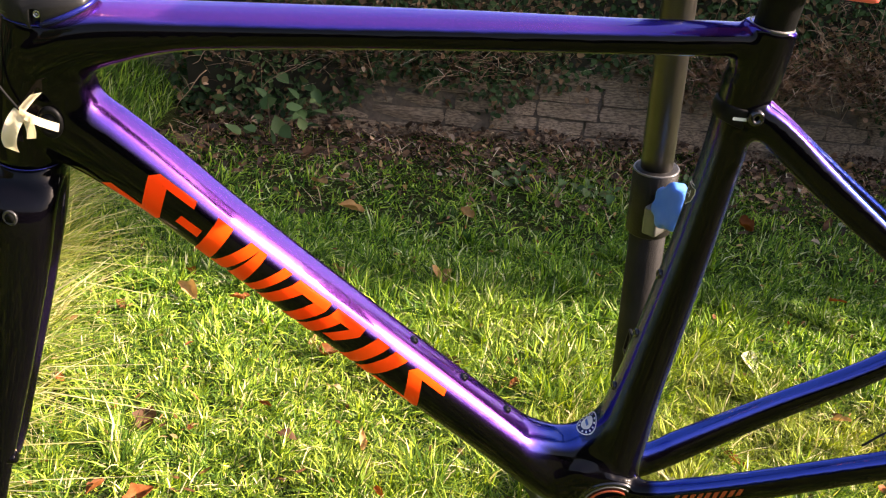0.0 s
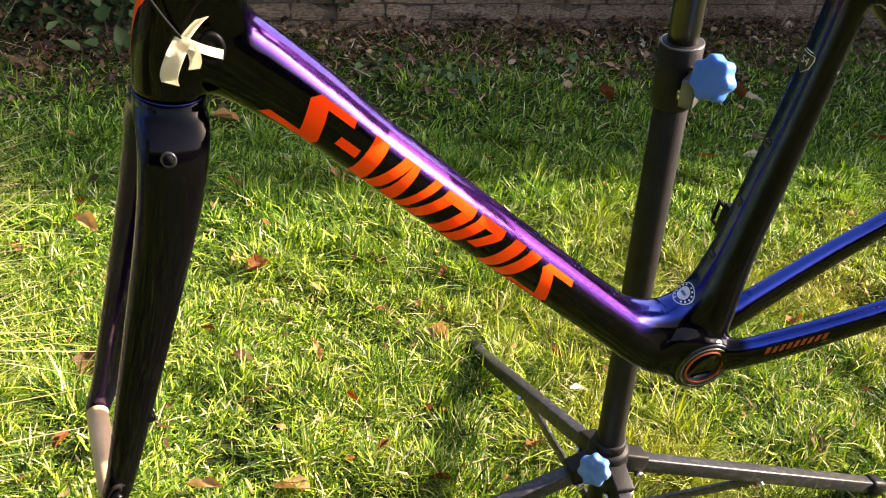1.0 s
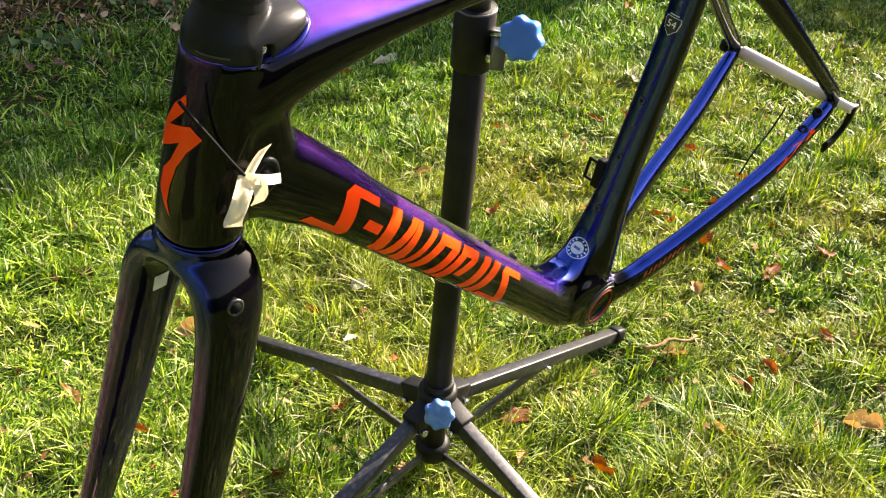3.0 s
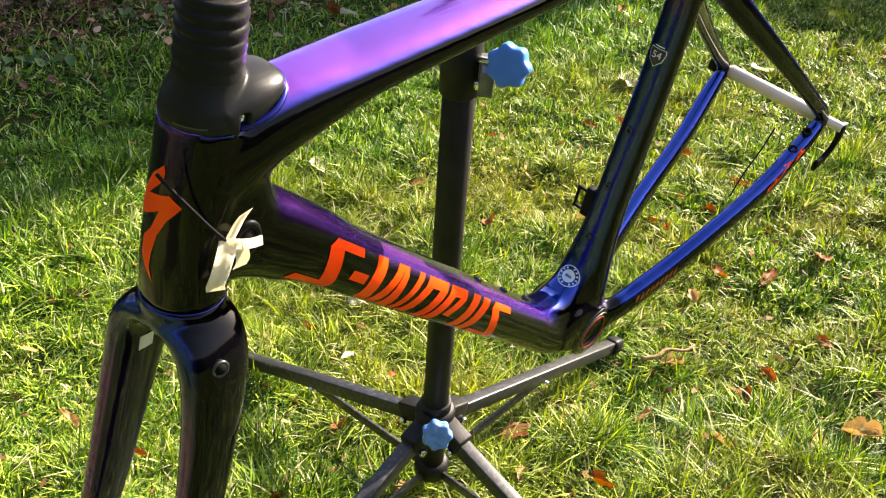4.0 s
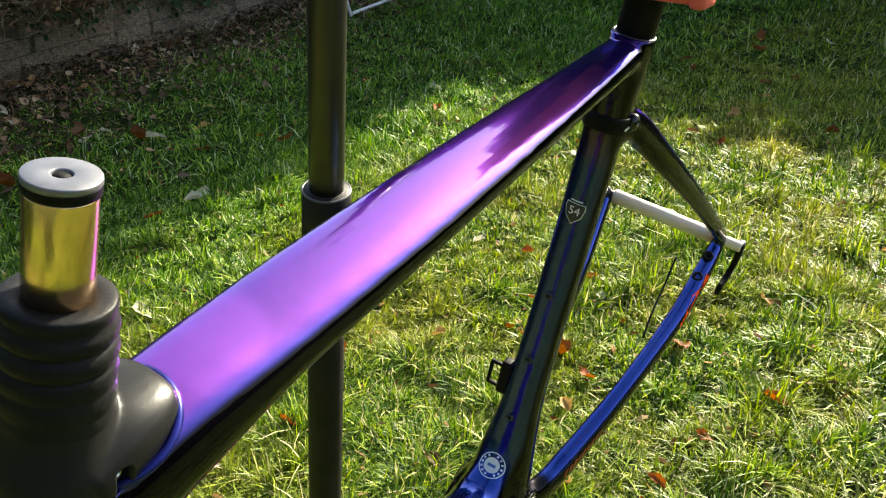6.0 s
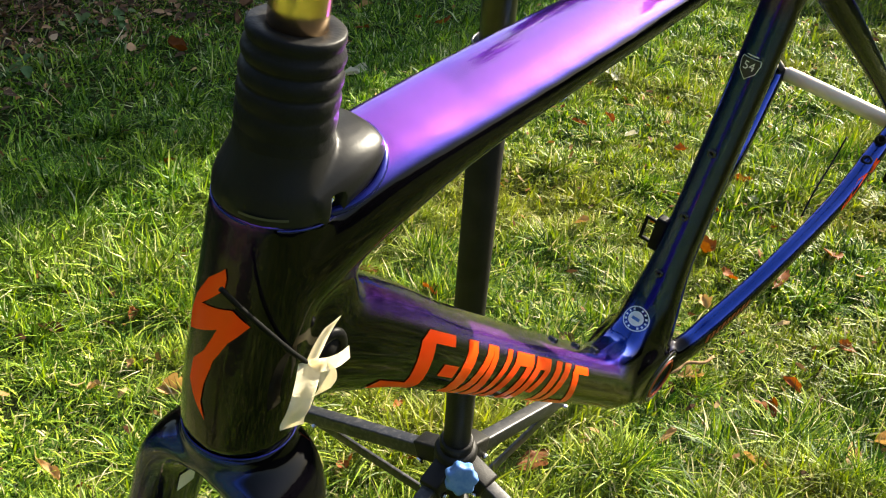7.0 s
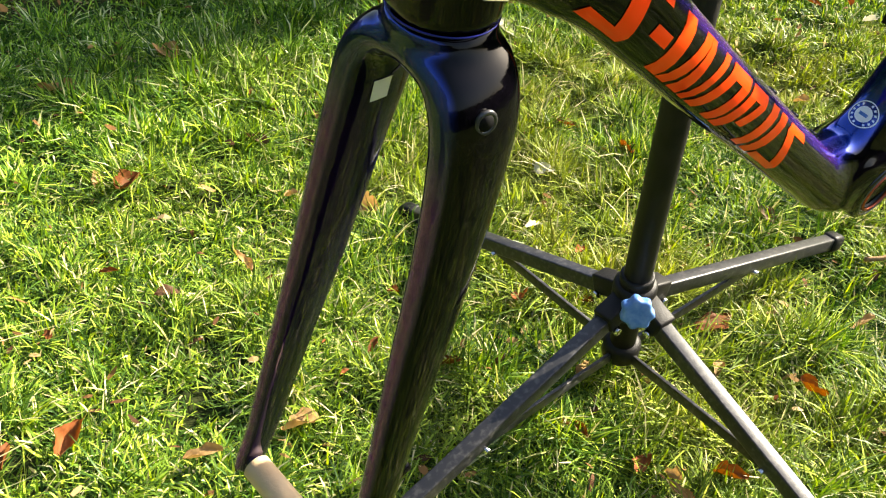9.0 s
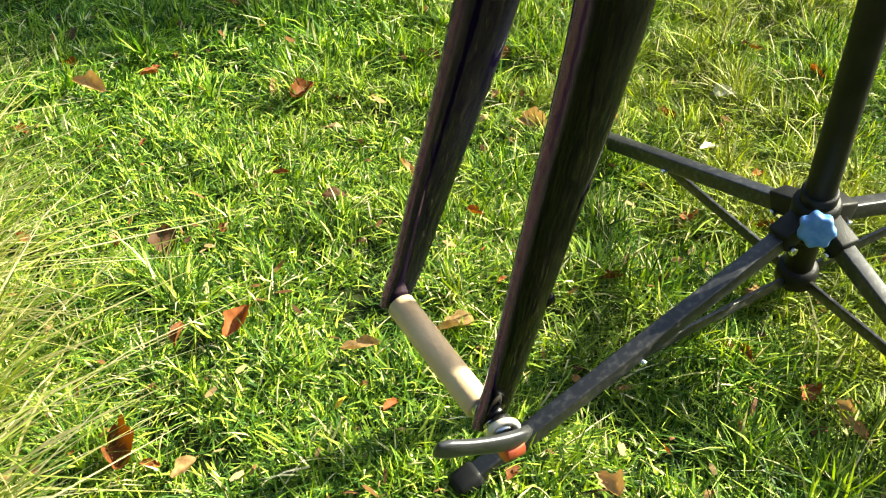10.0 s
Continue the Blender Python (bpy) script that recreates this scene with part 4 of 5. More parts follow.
for i, (fx, fy) in enumerate(FEET):
    foot = Vector((fx, fy, 0.022))
    flat = Vector((fx - HUB.x, fy - HUB.y, 0)).normalized()
    start = HUB + flat * 0.035 + Vector((0, 0, -0.008))
    sock = spart("leg_socket", box((0.034, 0.034, 0.05), aim(HUB + flat * 0.046 + Vector((0, 0, -0.006)), foot), 0.004), M_POLE)
    across = flat.cross(Vector((0, 0, 1)))
    pin = HUB + flat * 0.056 + Vector((0, 0, -0.027))
    bolt = spart("socket_bolt", rod(pin - across * 0.021, pin + across * 0.021, 0.0045, sides=10), M_STEEL)
    for e in (-1, 1):
        spart("bolt_head", rod(pin + across * 0.0175 * e, pin + across * 0.0245 * e, 0.0078, 0.0070, sides=6), M_STEEL, "bright hexagonal bolt head", bolt)
    mid = start.lerp(foot, 0.5)
    leg = spart("leg", box((0.024, 0.026, (foot - start).length), aim(mid, foot), 0.003), M_LEG, "square black steel leg, scuffed")
    spart("foot_cap", box((0.033, 0.035, 0.042), aim(foot, foot + (foot - start)), 0.009), M_RUBBER, "black rubber foot", leg)
    hook = start.lerp(foot, 0.50) + Vector((0, 0, -0.014))
    b0 = LOWHUB + flat * 0.028 + Vector((0, 0, -0.012))
    spart("brace", box((0.006, 0.018, (hook - b0).length), aim(b0.lerp(hook, 0.5), hook), 0.001), M_LEG, "flat black brace")
    sd = flat.cross(Vector((0, 0, 1)))
    spart("brace_bolt", rod(hook - sd * 0.019, hook + sd * 0.019, 0.005, sides=10), M_STEEL, "", leg)

# clamp head: arm from the tube to the post
JAW = BIKE @ Vector((0.0192, 0, 0.588))
HEAD = on_pole(JAW.z + 0.0)
spart("clamp_head", rod(on_pole(JAW.z - 0.05), on_pole(JAW.z + 0.05), 0.030, sides=28), M_POLE)
ARM = (JAW - HEAD).normalized()
spart("clamp_arm", rod(HEAD, JAW - ARM * 0.075, 0.018, sides=24), M_POLE, "black clamp arm")
spart("jaw_block", box((0.055, 0.11, 0.06), aim(JAW - ARM * 0.050, JAW), 0.006), M_POLE)
JUP = EZ
for s in (-1, 1):
    side_v = ARM.cross(JUP).normalized() * s
    c = JAW + side_v * 0.0265
    m = Matrix((ARM, side_v, ARM.cross(side_v))).transposed().to_4x4()
    m.translation = c
    jaw = spart("jaw", box((0.072, 0.022, 0.15), m, 0.004), M_JAW, "salmon red rubber clamp jaw")
    m2 = m.copy()
    m2.translation = c + ARM * 0.036 - JUP * 0.002
    spart("jaw_lip", box((0.012, 0.030, 0.15), m2, 0.004), M_JAW, "", jaw)

# ---------------------------------------------------------------- lawn
rng = np.random.default_rng(7)
M_SOIL = material("mossy_soil", (0.012, 0.018, 0.005), 0.95, second=(0.026, 0.032, 0.010), scale=22, bump=0.5, bump_scale=60, spec=0.04)
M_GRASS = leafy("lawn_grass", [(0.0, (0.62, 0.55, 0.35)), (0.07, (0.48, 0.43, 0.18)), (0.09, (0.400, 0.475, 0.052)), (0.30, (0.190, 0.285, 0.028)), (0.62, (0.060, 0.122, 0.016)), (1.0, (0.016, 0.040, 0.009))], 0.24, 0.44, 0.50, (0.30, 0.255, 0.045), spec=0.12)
M_STRAW = leafy("dry_grass", [(0.0, (0.74, 0.67, 0.40)), (0.28, (0.54, 0.47, 0.19)), (0.45, (0.40, 0.44, 0.08)), (0.75, (0.22, 0.30, 0.045)), (1.0, (0.08, 0.13, 0.025))], 0.35, 0.5)


def relief(x, y):
    """The lawn's gentle unevenness in metres."""
    return 0.008 * np.sin(3.1 * x + 1.3 * y) + 0.007 * np.sin(5.3 * y - 2.2 * x + 1.0) + 0.006 * np.sin(13.0 * x + 9.0 * y) + 0.005 * np.sin(23.0 * x - 17.0 * y + 2.0)


bm = bmesh.new()
bmesh.ops.create_grid(bm, x_segments=8, y_segments=8, size=300)
bmesh.ops.translate(bm, verts=bm.verts[:], vec=(0, 0, -0.03))
for v in bm.verts:
    v.co.z -= 0.0
M_MEADOW = material("mown_grass_far_off", (0.030, 0.060, 0.012), 0.95, second=(0.12, 0.13, 0.028), scale=9, bump=0.8, bump_scale=120, spec=0.04)
ground = tagged(part("ground", bm, M_MEADOW, None), "wide mown grass ground around the lawn", "ground", kind="structure")
bm = bmesh.new()
bmesh.ops.create_grid(bm, x_segments=220, y_segments=160, size=1.0)
for v in bm.verts:
    v.co.x, v.co.y = 2.0 + 5.0 * v.co.x, 2.6 + 3.0 * v.co.y
    v.co.z = float(relief(v.co.x, v.co.y)) * 0.9 - 0.006
part("topsoil", bm, M_SOIL, ground, "uneven mossy soil between the grass")


def wander(x, y, f, seed):
    r = np.random.default_rng(seed)
    out = np.zeros_like(x)
    for _ in range(7):
        a, b, c = r.normal(0, f), r.normal(0, f), r.uniform(0, 6.28)
        out += np.sin(a * x + b * y + c)
    return out / 7 * 1.9


def blades(name, x, y, z, length, width, lean, heading, curl, mat, seed=1, joints=2):
    """Many bent blades of grass as one mesh: a few quads and a pointed tip each."""
    n = len(x)
    ux, uy = np.cos(heading), np.sin(heading)
    wx, wy = -uy, ux
    tw = np.random.default_rng(seed).uniform(-1.2, 1.2, n)
    wx, wy = wx * np.cos(tw) + ux * np.sin(tw), wy * np.cos(tw) + uy * np.sin(tw)
    per = 2 * joints + 1
    co = np.zeros((n, per, 3), np.float32)
    for i in range(joints + 1):
        t = i / joints if joints > 2 else (0.0, 0.55, 1.0)[i]
        out_d = length * (np.sin(lean) * t + curl * t * t)
        up_d = length * (np.cos(lean) * t - 0.6 * curl * t * t)
        px, py, pz = x + ux * out_d, y + uy * out_d, z + np.maximum(up_d, 0.003 * t)
        if i < joints:
            w = width * (0.42 if i == 0 else 0.5 - 0.12 * (i - 1))
            co[:, 2 * i, :] = np.stack([px - wx * w, py - wy * w, pz], 1)
            co[:, 2 * i + 1, :] = np.stack([px + wx * w, py + wy * w, pz], 1)
        else:
            co[:, per - 1, :] = np.stack([px, py, pz], 1)
    pattern = []
    for i in range(joints - 1):
        pattern += [2 * i, 2 * i + 1, 2 * i + 3, 2 * i + 2]
    pattern += [per - 3, per - 2, per - 1]
    base = (np.arange(n, dtype=np.int32) * per)[:, None]
    loops = (base + np.array(pattern, np.int32)[None]).ravel()
    starts = ((np.arange(n, dtype=np.int32) * len(pattern))[:, None] + 4 * np.arange(joints, dtype=np.int32)[None]).ravel()
    me = bpy.data.meshes.new(name)
    me.vertices.add(n * per)
    me.vertices.foreach_set("co", co.ravel())
    me.loops.add(n * len(pattern))
    me.loops.foreach_set("vertex_index", loops)
    me.polygons.add(n * joints)
    me.polygons.foreach_set("loop_start", starts)
    me.polygons.foreach_set("use_smooth", np.ones(n * joints, bool))
    me.update(calc_edges=True)
    me.materials.append(mat)
    return new(name, me)


def wall_gap(x, y):
    """Distance from the foot of the garden wall towards the lawn."""
    return ((x + 1.3) * 1.57 - (y - 3.98) * 8.5) / math.hypot(8.5, 1.57)


def lawn(name, x0, x1, y0, y1, n, seed, long=1.0, joints=2, wide=1.0):
    r = np.random.default_rng(seed)
    x, y = r.uniform(x0, x1, n), r.uniform(y0, y1, n)
    thick = 0.5 + 0.4 * wander(x, y, 9, 5) + 0.8 * np.minimum(wander(x, y, 26, 6) + 0.25, 0.0)
    clump = 0.9 * wander(x, y, 62, 13) + 0.6 * wander(x, y, 125, 14) + 0.6 * wander(x, y, 32, 15)
    thick += 0.95 * np.clip(clump, -0.9, 0.6)
    gap = np.clip((wall_gap(x, y) + 0.14 * wander(x, y, 5, 9) + 0.06 * wander(x, y, 16, 10)) / 0.85, 0.0, 1.0)
    bare = np.maximum(gap ** 0.8, 0.22)
    keep = r.uniform(0, 1, n) < np.maximum(0.66 + 0.75 * thick, 0.16) * bare
    x, y, clump, gap = x[keep], y[keep], clump[keep], gap[keep]
    n = len(x)
    tuft = np.clip(0.48 + 0.5 * wander(x, y, 5, 11) + 0.55 * wander(x, y, 22, 12), 0, 1.0)
    length = (0.024 + 0.046 * tuft ** 1.4) * (1.0 + 0.45 * np.clip(clump, -1, 1)) * r.uniform(0.5, 1.6, n) * long * (0.5 + 0.5 * gap)
    width = r.uniform(0.0021, 0.0045, n) * wide
    flow = wander(x, y, 6, 21) * 3.0 + wander(x, y, 17, 22) * 1.5
    heading = flow + r.normal(0, 1.8, n)
    lean = np.clip(np.abs(r.normal(0.62, 0.50, n)), 0, 1.45)
    curl = r.uniform(-0.1, 0.95, n)
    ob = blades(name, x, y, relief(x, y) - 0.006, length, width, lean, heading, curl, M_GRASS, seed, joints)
    return tagged(ob, label_lawn, "grass", kind="stuff")


label_lawn = "uneven autumn lawn of bright green blades with straw among them"
lawn("lawn", -1.1, 1.5, 0.62, 2.2, 235000, 31, 0.88, joints=3)
lawn("lawn", 1.5, 2.6, 0.62, 2.2, 80000, 36, 0.95, wide=1.35)
lawn("lawn", -1.1, 2.6, 2.2, 3.05, 130000, 37, 0.9, wide=1.4)
lawn("lawn", 2.6, 5.2, 0.62, 3.05, 110000, 32, 0.85, wide=1.6)
lawn("lawn", 5.2, 9.0, -0.5, 5.4, 80000, 35, 1.1, wide=2.4)
lawn("lawn", -2.2, 6.0, 3.05, 5.2, 150000, 33, 0.85, wide=1.6)
lawn("lawn", -2.2, 6.0, -0.6, 0.62, 70000, 38, 1.0, wide=1.9)
lawn("lawn", -2.5, 6.0, -3.3, -0.6, 24000, 34, 1.6, wide=2.0)

# ---------------------------------------------------------------- fallen leaves
LEAF_COL = {
    "russet": ((0.075, 0.024, 0.008), (0.20, 0.072, 0.020)),
    "tan": ((0.24, 0.13, 0.045), (0.44, 0.29, 0.13)),
    "orange": ((0.15, 0.042, 0.014), (0.30, 0.105, 0.030)),
    "dark": ((0.060, 0.032, 0.018), (0.11, 0.060, 0.030)),
    "pale": ((0.46, 0.42, 0.30), (0.58, 0.55, 0.44)),
    "yellow": ((0.62, 0.40, 0.03), (0.68, 0.48, 0.06)),
}
LEAF_WORDS = {"russet": "curled russet-brown fallen leaf on the lawn", "tan": "dry tan fallen leaf on the lawn", "orange": "bright orange fallen leaf on the lawn",
              "dark": "dark brown rotting leaf on the lawn", "pale": "pale bleached fallen leaf on the lawn", "yellow": "yellow fallen leaf on the lawn"}


def leaf_mesh(mat, seed, slim):
    """A dry leaf with an uneven lobed edge, folded along its midrib and crumpled, with a stalk."""
    r = random.Random(seed)
    b2 = bmesh.new()
    rows = []
    n = 12
    bend, fold, twist = r.uniform(-0.4, 1.2), r.uniform(0.2, 1.1), r.uniform(-0.9, 0.9)
    lobes, ph = r.choice((2.0, 3.0, 4.0)), r.uniform(0, 6)
    tear = r.uniform(0.55, 0.95)
    for i in range(n + 1):
        t = i / n
        px, pz = t - 0.5, bend * 0.7 * (t - 0.5) ** 2
        row = []
        for k in (-1, -0.66, -0.33, 0, 0.33, 0.66, 1):
            side = 1.0 if k < 0 else tear
            w = slim * side * (math.sin(math.pi * min(1, t * 0.93 + 0.05)) ** 0.7) * (1 + 0.13 * math.sin(lobes * 2 * math.pi * t + ph + (0.8 if k > 0 else 0)) + 0.10 * r.uniform(-1, 1))
            yy = k * w * 0.5 * (1 - 0.25 * fold * abs(k))
            zz = pz + fold * abs(k) ** 1.6 * w * 0.5 + twist * k * w * (t - 0.5) + 0.035 * math.sin(9 * t + 4 * k + ph) + 0.018 * r.uniform(-1, 1)
            row.append(b2.verts.new((px + 0.05 * k * k * slim * math.sin(lobes * 6.28 * t + ph), yy, zz)))
        rows.append(row)
    for r0, r1 in zip(rows, rows[1:]):
        for k in range(6):
            b2.faces.new((r0[k], r0[k + 1], r1[k + 1], r1[k]))
    st = [b2.verts.new(c) for c in ((-0.5, 0.014, 0.03), (-0.5, -0.014, 0.03), (-0.74, 0.02, 0.10))]
    b2.faces.new(st)
    me = mesh_of("fallen_leaf", b2, mat)
    return me


LEAVES = {}
for i, (k, (c0, c1)) in enumerate(LEAF_COL.items()):
    m = leafy(k + "_leaf", [(0.0, c0), (1.0, c1)], 0.25, 0.6, spec=0.10)
    nn, ll = m.node_tree.nodes, m.node_tree.links
    rp = [q for q in nn if q.type == "VALTORGB"][0]
    tcn, tx = nn.new("ShaderNodeTexCoord"), nn.new("ShaderNodeTexNoise")
    tx.inputs["Scale"].default_value, tx.inputs["Detail"].default_value = 5, 8
    ll.new(tcn.outputs["Object"], tx.inputs["Vector"])
    ll.new(tx.outputs[0], rp.inputs[0])
    LEAVES[k] = [leaf_mesh(m, 10 * i + s, w) for s, w in ((1, 0.62), (2, 0.85), (3, 0.42), (4, 0.70))]


def drop_leaf(kind, x, y, size, seed, lift=0.022):
    r = random.Random(seed)
    ob = new("fallen_leaf", LEAVES[kind][seed % 4])
    z = float(relief(np.array([x]), np.array([y]))[0]) + lift
    ob.matrix_world = pose(x, y, z - 0.004, r.uniform(-22, 22), r.uniform(-22, 22), r.uniform(0, 360)) @ Matrix.Diagonal((size, size, size, 1))
    tagged(ob, LEAF_WORDS[kind], "leaf", group="fallen leaves")


PALE_AT = [(2.0, 3.72, 0.05), (1.86, 3.66, 0.055), (1.83, 4.12, 0.08), (1.7, 4.31, 0.07), (1.88, 4.25, 0.06), (0.73, 1.73, 0.05), (0.58, 1.57, 0.045), (2.05, 1.9, 0.053), (3.03, 2.02, 0.095), (1.95, 1.41, 0.049), (2.05, 3.47, 0.1), (1.74, 2.88, 0.098), (2.43, 2.24, 0.1), (1.09, 2.37, 0.078), (1.81, 4.25, 0.095), (2.92, 4.66, 0.095), (3.43, 3.03, 0.082), (5.99, 1.76, 0.091)]
TAN_AT = [(2.19, 4.50, 0.11), (1.4, 4.27, 0.075), (2.30, 4.27, 0.06), (3.96, 1.70, 0.07), (4.46, 1.71, 0.07), (-0.49, 2.31, 0.068), (-0.12, 2.16, 0.051), (0.32, 1.8, 0.066), (-0.2, 1.35, 0.055), (-0.49, 1.24, 0.037), (-0.05, 1.33, 0.061), (0.02, 0.98, 0.045), (0.37, 0.93, 0.054), (0.41, 1.2, 0.06), (-0.09, 2.58, 0.095), (0.2, 2.64, 0.089), (0.95, 1.05, 0.046), (0.63, 1.1, 0.035), (1.46, 1.65, 0.043), (0.21, 1.92, 0.027), (0.41, 2.21, 0.039), (1.15, 0.77, 0.056), (1.0, 0.89, 0.054), (1.25, 0.72, 0.08), (2.26, 3.42, 0.088), (-0.13, 3.13, 0.095), (-0.27, 3.32, 0.061), (0.28, 3.24, 0.059), (0.04, 1.77, 0.059), (1.24, 2.09, 0.046), (2.13, 4.52, 0.095), (1.41, 1.24, 0.04), (4.31, 2.39, 0.09), (1.15, 1.12, 0.065), (2.21, 1.01, 0.05)]
RUSSET_AT = [(2.0, 3.52, 0.075), (4.9, 2.3, 0.085), (4.79, 1.80, 0.085), (4.06, 1.28, 0.07), (3.54, 1.62, 0.06), (0.91, 1.87, 0.062), (-0.33, 1.74, 0.03), (-0.45, 1.5, 0.043), (-0.57, 1.31, 0.078), (0.32, 1.1, 0.041), (-0.09, 1.04, 0.027), (0.22, 1.32, 0.037), (0.58, 1.72, 0.041), (-0.19, 1.85, 0.031), (-0.64, 2.22, 0.037), (-0.52, 2.46, 0.04), (-0.07, 2.11, 0.057), (0.13, 1.42, 0.034), (0.7, 1.19, 0.074), (0.46, 0.92, 0.053), (0.72, 0.98, 0.047), (1.62, 1.16, 0.095), (1.82, 1.11, 0.095), (1.82, 1.47, 0.048), (1.17, 0.94, 0.051), (1.98, 2.05, 0.055), (0.63, 2.25, 0.063), (0.4, 2.1, 0.042), (1.38, 3.47, 0.08), (1.5, 2.82, 0.058), (2.08, 3.22, 0.067), (0.84, 2.67, 0.049), (1.59, 1.36, 0.069), (3.31, 3.37, 0.094)]
DARK_AT = [(1.90, 3.75, 0.10), (1.93, 3.80, 0.09), (1.87, 3.68, 0.085), (3.62, 1.77, 0.06), (0.24, 2.16, 0.052), (-0.12, 1.73, 0.042), (-0.43, 1.75, 0.06), (1.78, 3.65, 0.095), (-0.36, 3.62, 0.095), (1.04, 1.37, 0.051)]
ORANGE_AT = [(5.82, 2.17, 0.11), (4.76, 2.20, 0.10), (4.97, 1.69, 0.06), (0.94, 1.7, 0.06), (0.43, 1.41, 0.035), (0.53, 1.34, 0.035), (-0.36, 1.48, 0.058), (-0.2, 1.21, 0.028), (0.36, 1.0, 0.035), (0.12, 1.0, 0.018), (0.09, 1.57, 0.029), (-0.36, 2.34, 0.038), (0.83, 1.29, 0.039), (0.77, 0.85, 0.035), (0.61, 1.46, 0.032), (2.09, 2.01, 0.044), (1.24, 1.8, 0.044), (2.03, 1.5, 0.061), (1.61, 1.47, 0.045), (1.27, 0.95, 0.045), (1.55, 1.26, 0.043), (2.41, 3.08, 0.069), (3.12, 2.81, 0.067), (1.72, 0.84, 0.059), (1.46, 0.92, 0.039), (5.46, 2.06, 0.095), (2.08, 1.73, 0.042)]
YELLOW_AT = [(-0.26, 1.25, 0.021)]
KNOWN = [(k, *q) for k, v in (("pale", PALE_AT), ("tan", TAN_AT), ("russet", RUSSET_AT), ("dark", DARK_AT), ("orange", ORANGE_AT), ("yellow", YELLOW_AT)) for q in v]
for i, (k, x, y, s) in enumerate(KNOWN):
    drop_leaf(k, x, y, s * (1.08 if s < 0.08 else 1.0), 100 + i, 0.029)
r = random.Random(5)
for i in range(130):
    far = i % 4 == 3
    x = r.uniform(-1.2, 5.0) if far else r.uniform(-0.9, 3.2)
    y = r.uniform(2.6, 4.1) if far else r.uniform(0.75, 2.7)
    k = r.choices(["russet", "tan", "orange", "dark", "pale"], [34, 20, 22, 18, 6 if far else 0])[0]
    drop_leaf(k, x, y, r.uniform(0.012, 0.030) * (1.25 if far else 1.0), 400 + i, r.uniform(0.014, 0.03))

# ---------------------------------------------------------------- crumbs of dead leaf and straw among the grass
def crumbs(n, seed):
    """Small torn scraps lying in the grass, as one mesh of curled quads."""
    r3 = np.random.default_rng(seed)
    x, y = r3.uniform(-1.1, 4.2, n), 0.7 + 3.3 * r3.uniform(0, 1, n) ** 1.2
    z = relief(x, y) + r3.uniform(0.006, 0.034, n)
    a, ln = r3.uniform(0, 6.28, n), r3.uniform(0.005, 0.016, n)
    wd = ln * r3.uniform(0.12, 0.5, n)
    u = np.stack([np.cos(a), np.sin(a), r3.normal(0, 0.35, n)], 1) * ln[:, None]
    v = np.stack([-np.sin(a), np.cos(a), r3.normal(0, 0.45, n)], 1) * wd[:, None]
    p = np.stack([x, y, z], 1)
    bow = np.zeros((n, 3))
    bow[:, 2] = ln * r3.uniform(-0.2, 0.35, n)
    co = np.stack([p - u - v * 0.6, p - v + bow, p + u * 0.9 - v * 0.4, p + u + v * 0.5, p + v * 1.1 + bow, p - u * 0.8 + v * 0.7], 1)
    me = bpy.data.meshes.new("leaf_crumbs")
    me.from_pydata(co.reshape(-1, 3).tolist(), [], [f for k in range(n) for f in ((6 * k, 6 * k + 1, 6 * k + 4, 6 * k + 5), (6 * k + 1, 6 * k + 2, 6 * k + 3, 6 * k + 4))])
    me.materials.append(leafy("dead_scraps", [(0.0, (0.05, 0.028, 0.015)), (0.35, (0.14, 0.065, 0.028)), (0.7, (0.24, 0.13, 0.045)), (1.0, (0.40, 0.29, 0.14))], 0.2, 0.7, spec=0.06))
    return tagged(new("leaf_crumbs", me), "small brown scraps of dead leaf scattered in the grass", "leaf scraps", kind="stuff")


crumbs(2200, 71)

# ---------------------------------------------------------------- garden wall of blocks
M_BLOCK = material("weathered_stone_block", (0.13, 0.100, 0.070), 0.95, second=(0.40, 0.31, 0.21), scale=11, bump=1.0, bump_scale=38)
M_MORTAR = material("dark_mortar", (0.075, 0.062, 0.045), 0.95, second=(0.15, 0.12, 0.085), scale=30, bump=0.5)
WA, WB = Vector((-1.3, 3.98, 0)), Vector((7.2, 5.55, 0))
WU = (WB - WA).normalized()
WN = Vector((WU.y, -WU.x, 0))          # towards the lawn
WANG = math.degrees(math.atan2(WU.y, WU.x))
WLEN = (WB - WA).length
bm = box((WLEN, 0.16, 0.62), Matrix.Translation(WA.lerp(WB, 0.5) - WN * 0.094 + Vector((0, 0, 0.27))) @ pose(0, 0, 0, 0, 0, WANG))
wall = tagged(part("wall_garden", bm, M_MORTAR, None, smooth=False), "low weathered stone block wall overgrown with ivy", "wall", kind="structure")

# ---------------------------------------------------------------- hedge and ivy over the wall
M_IVY = leafy("ivy", [(0.0, (0.018, 0.038, 0.015)), (0.45, (0.036, 0.078, 0.025)), (0.74, (0.075, 0.135, 0.050)), (0.78, (0.08, 0.050, 0.026)), (1.0, (0.25, 0.16, 0.085))], 0.22, 0.6, spec=0.15)
# near-black fill for the cores, standing in for shade between the leaves
M_DARK = material("hedge_shade_fill", (0.012, 0.016, 0.008), 0.95, second=(0.028, 0.024, 0.014), scale=6, bump=0.5, bump_scale=12)
M_TWIG = material("dry_twig", (0.13, 0.085, 0.048), 0.85, second=(0.27, 0.19, 0.115), scale=30, bump=0.3)


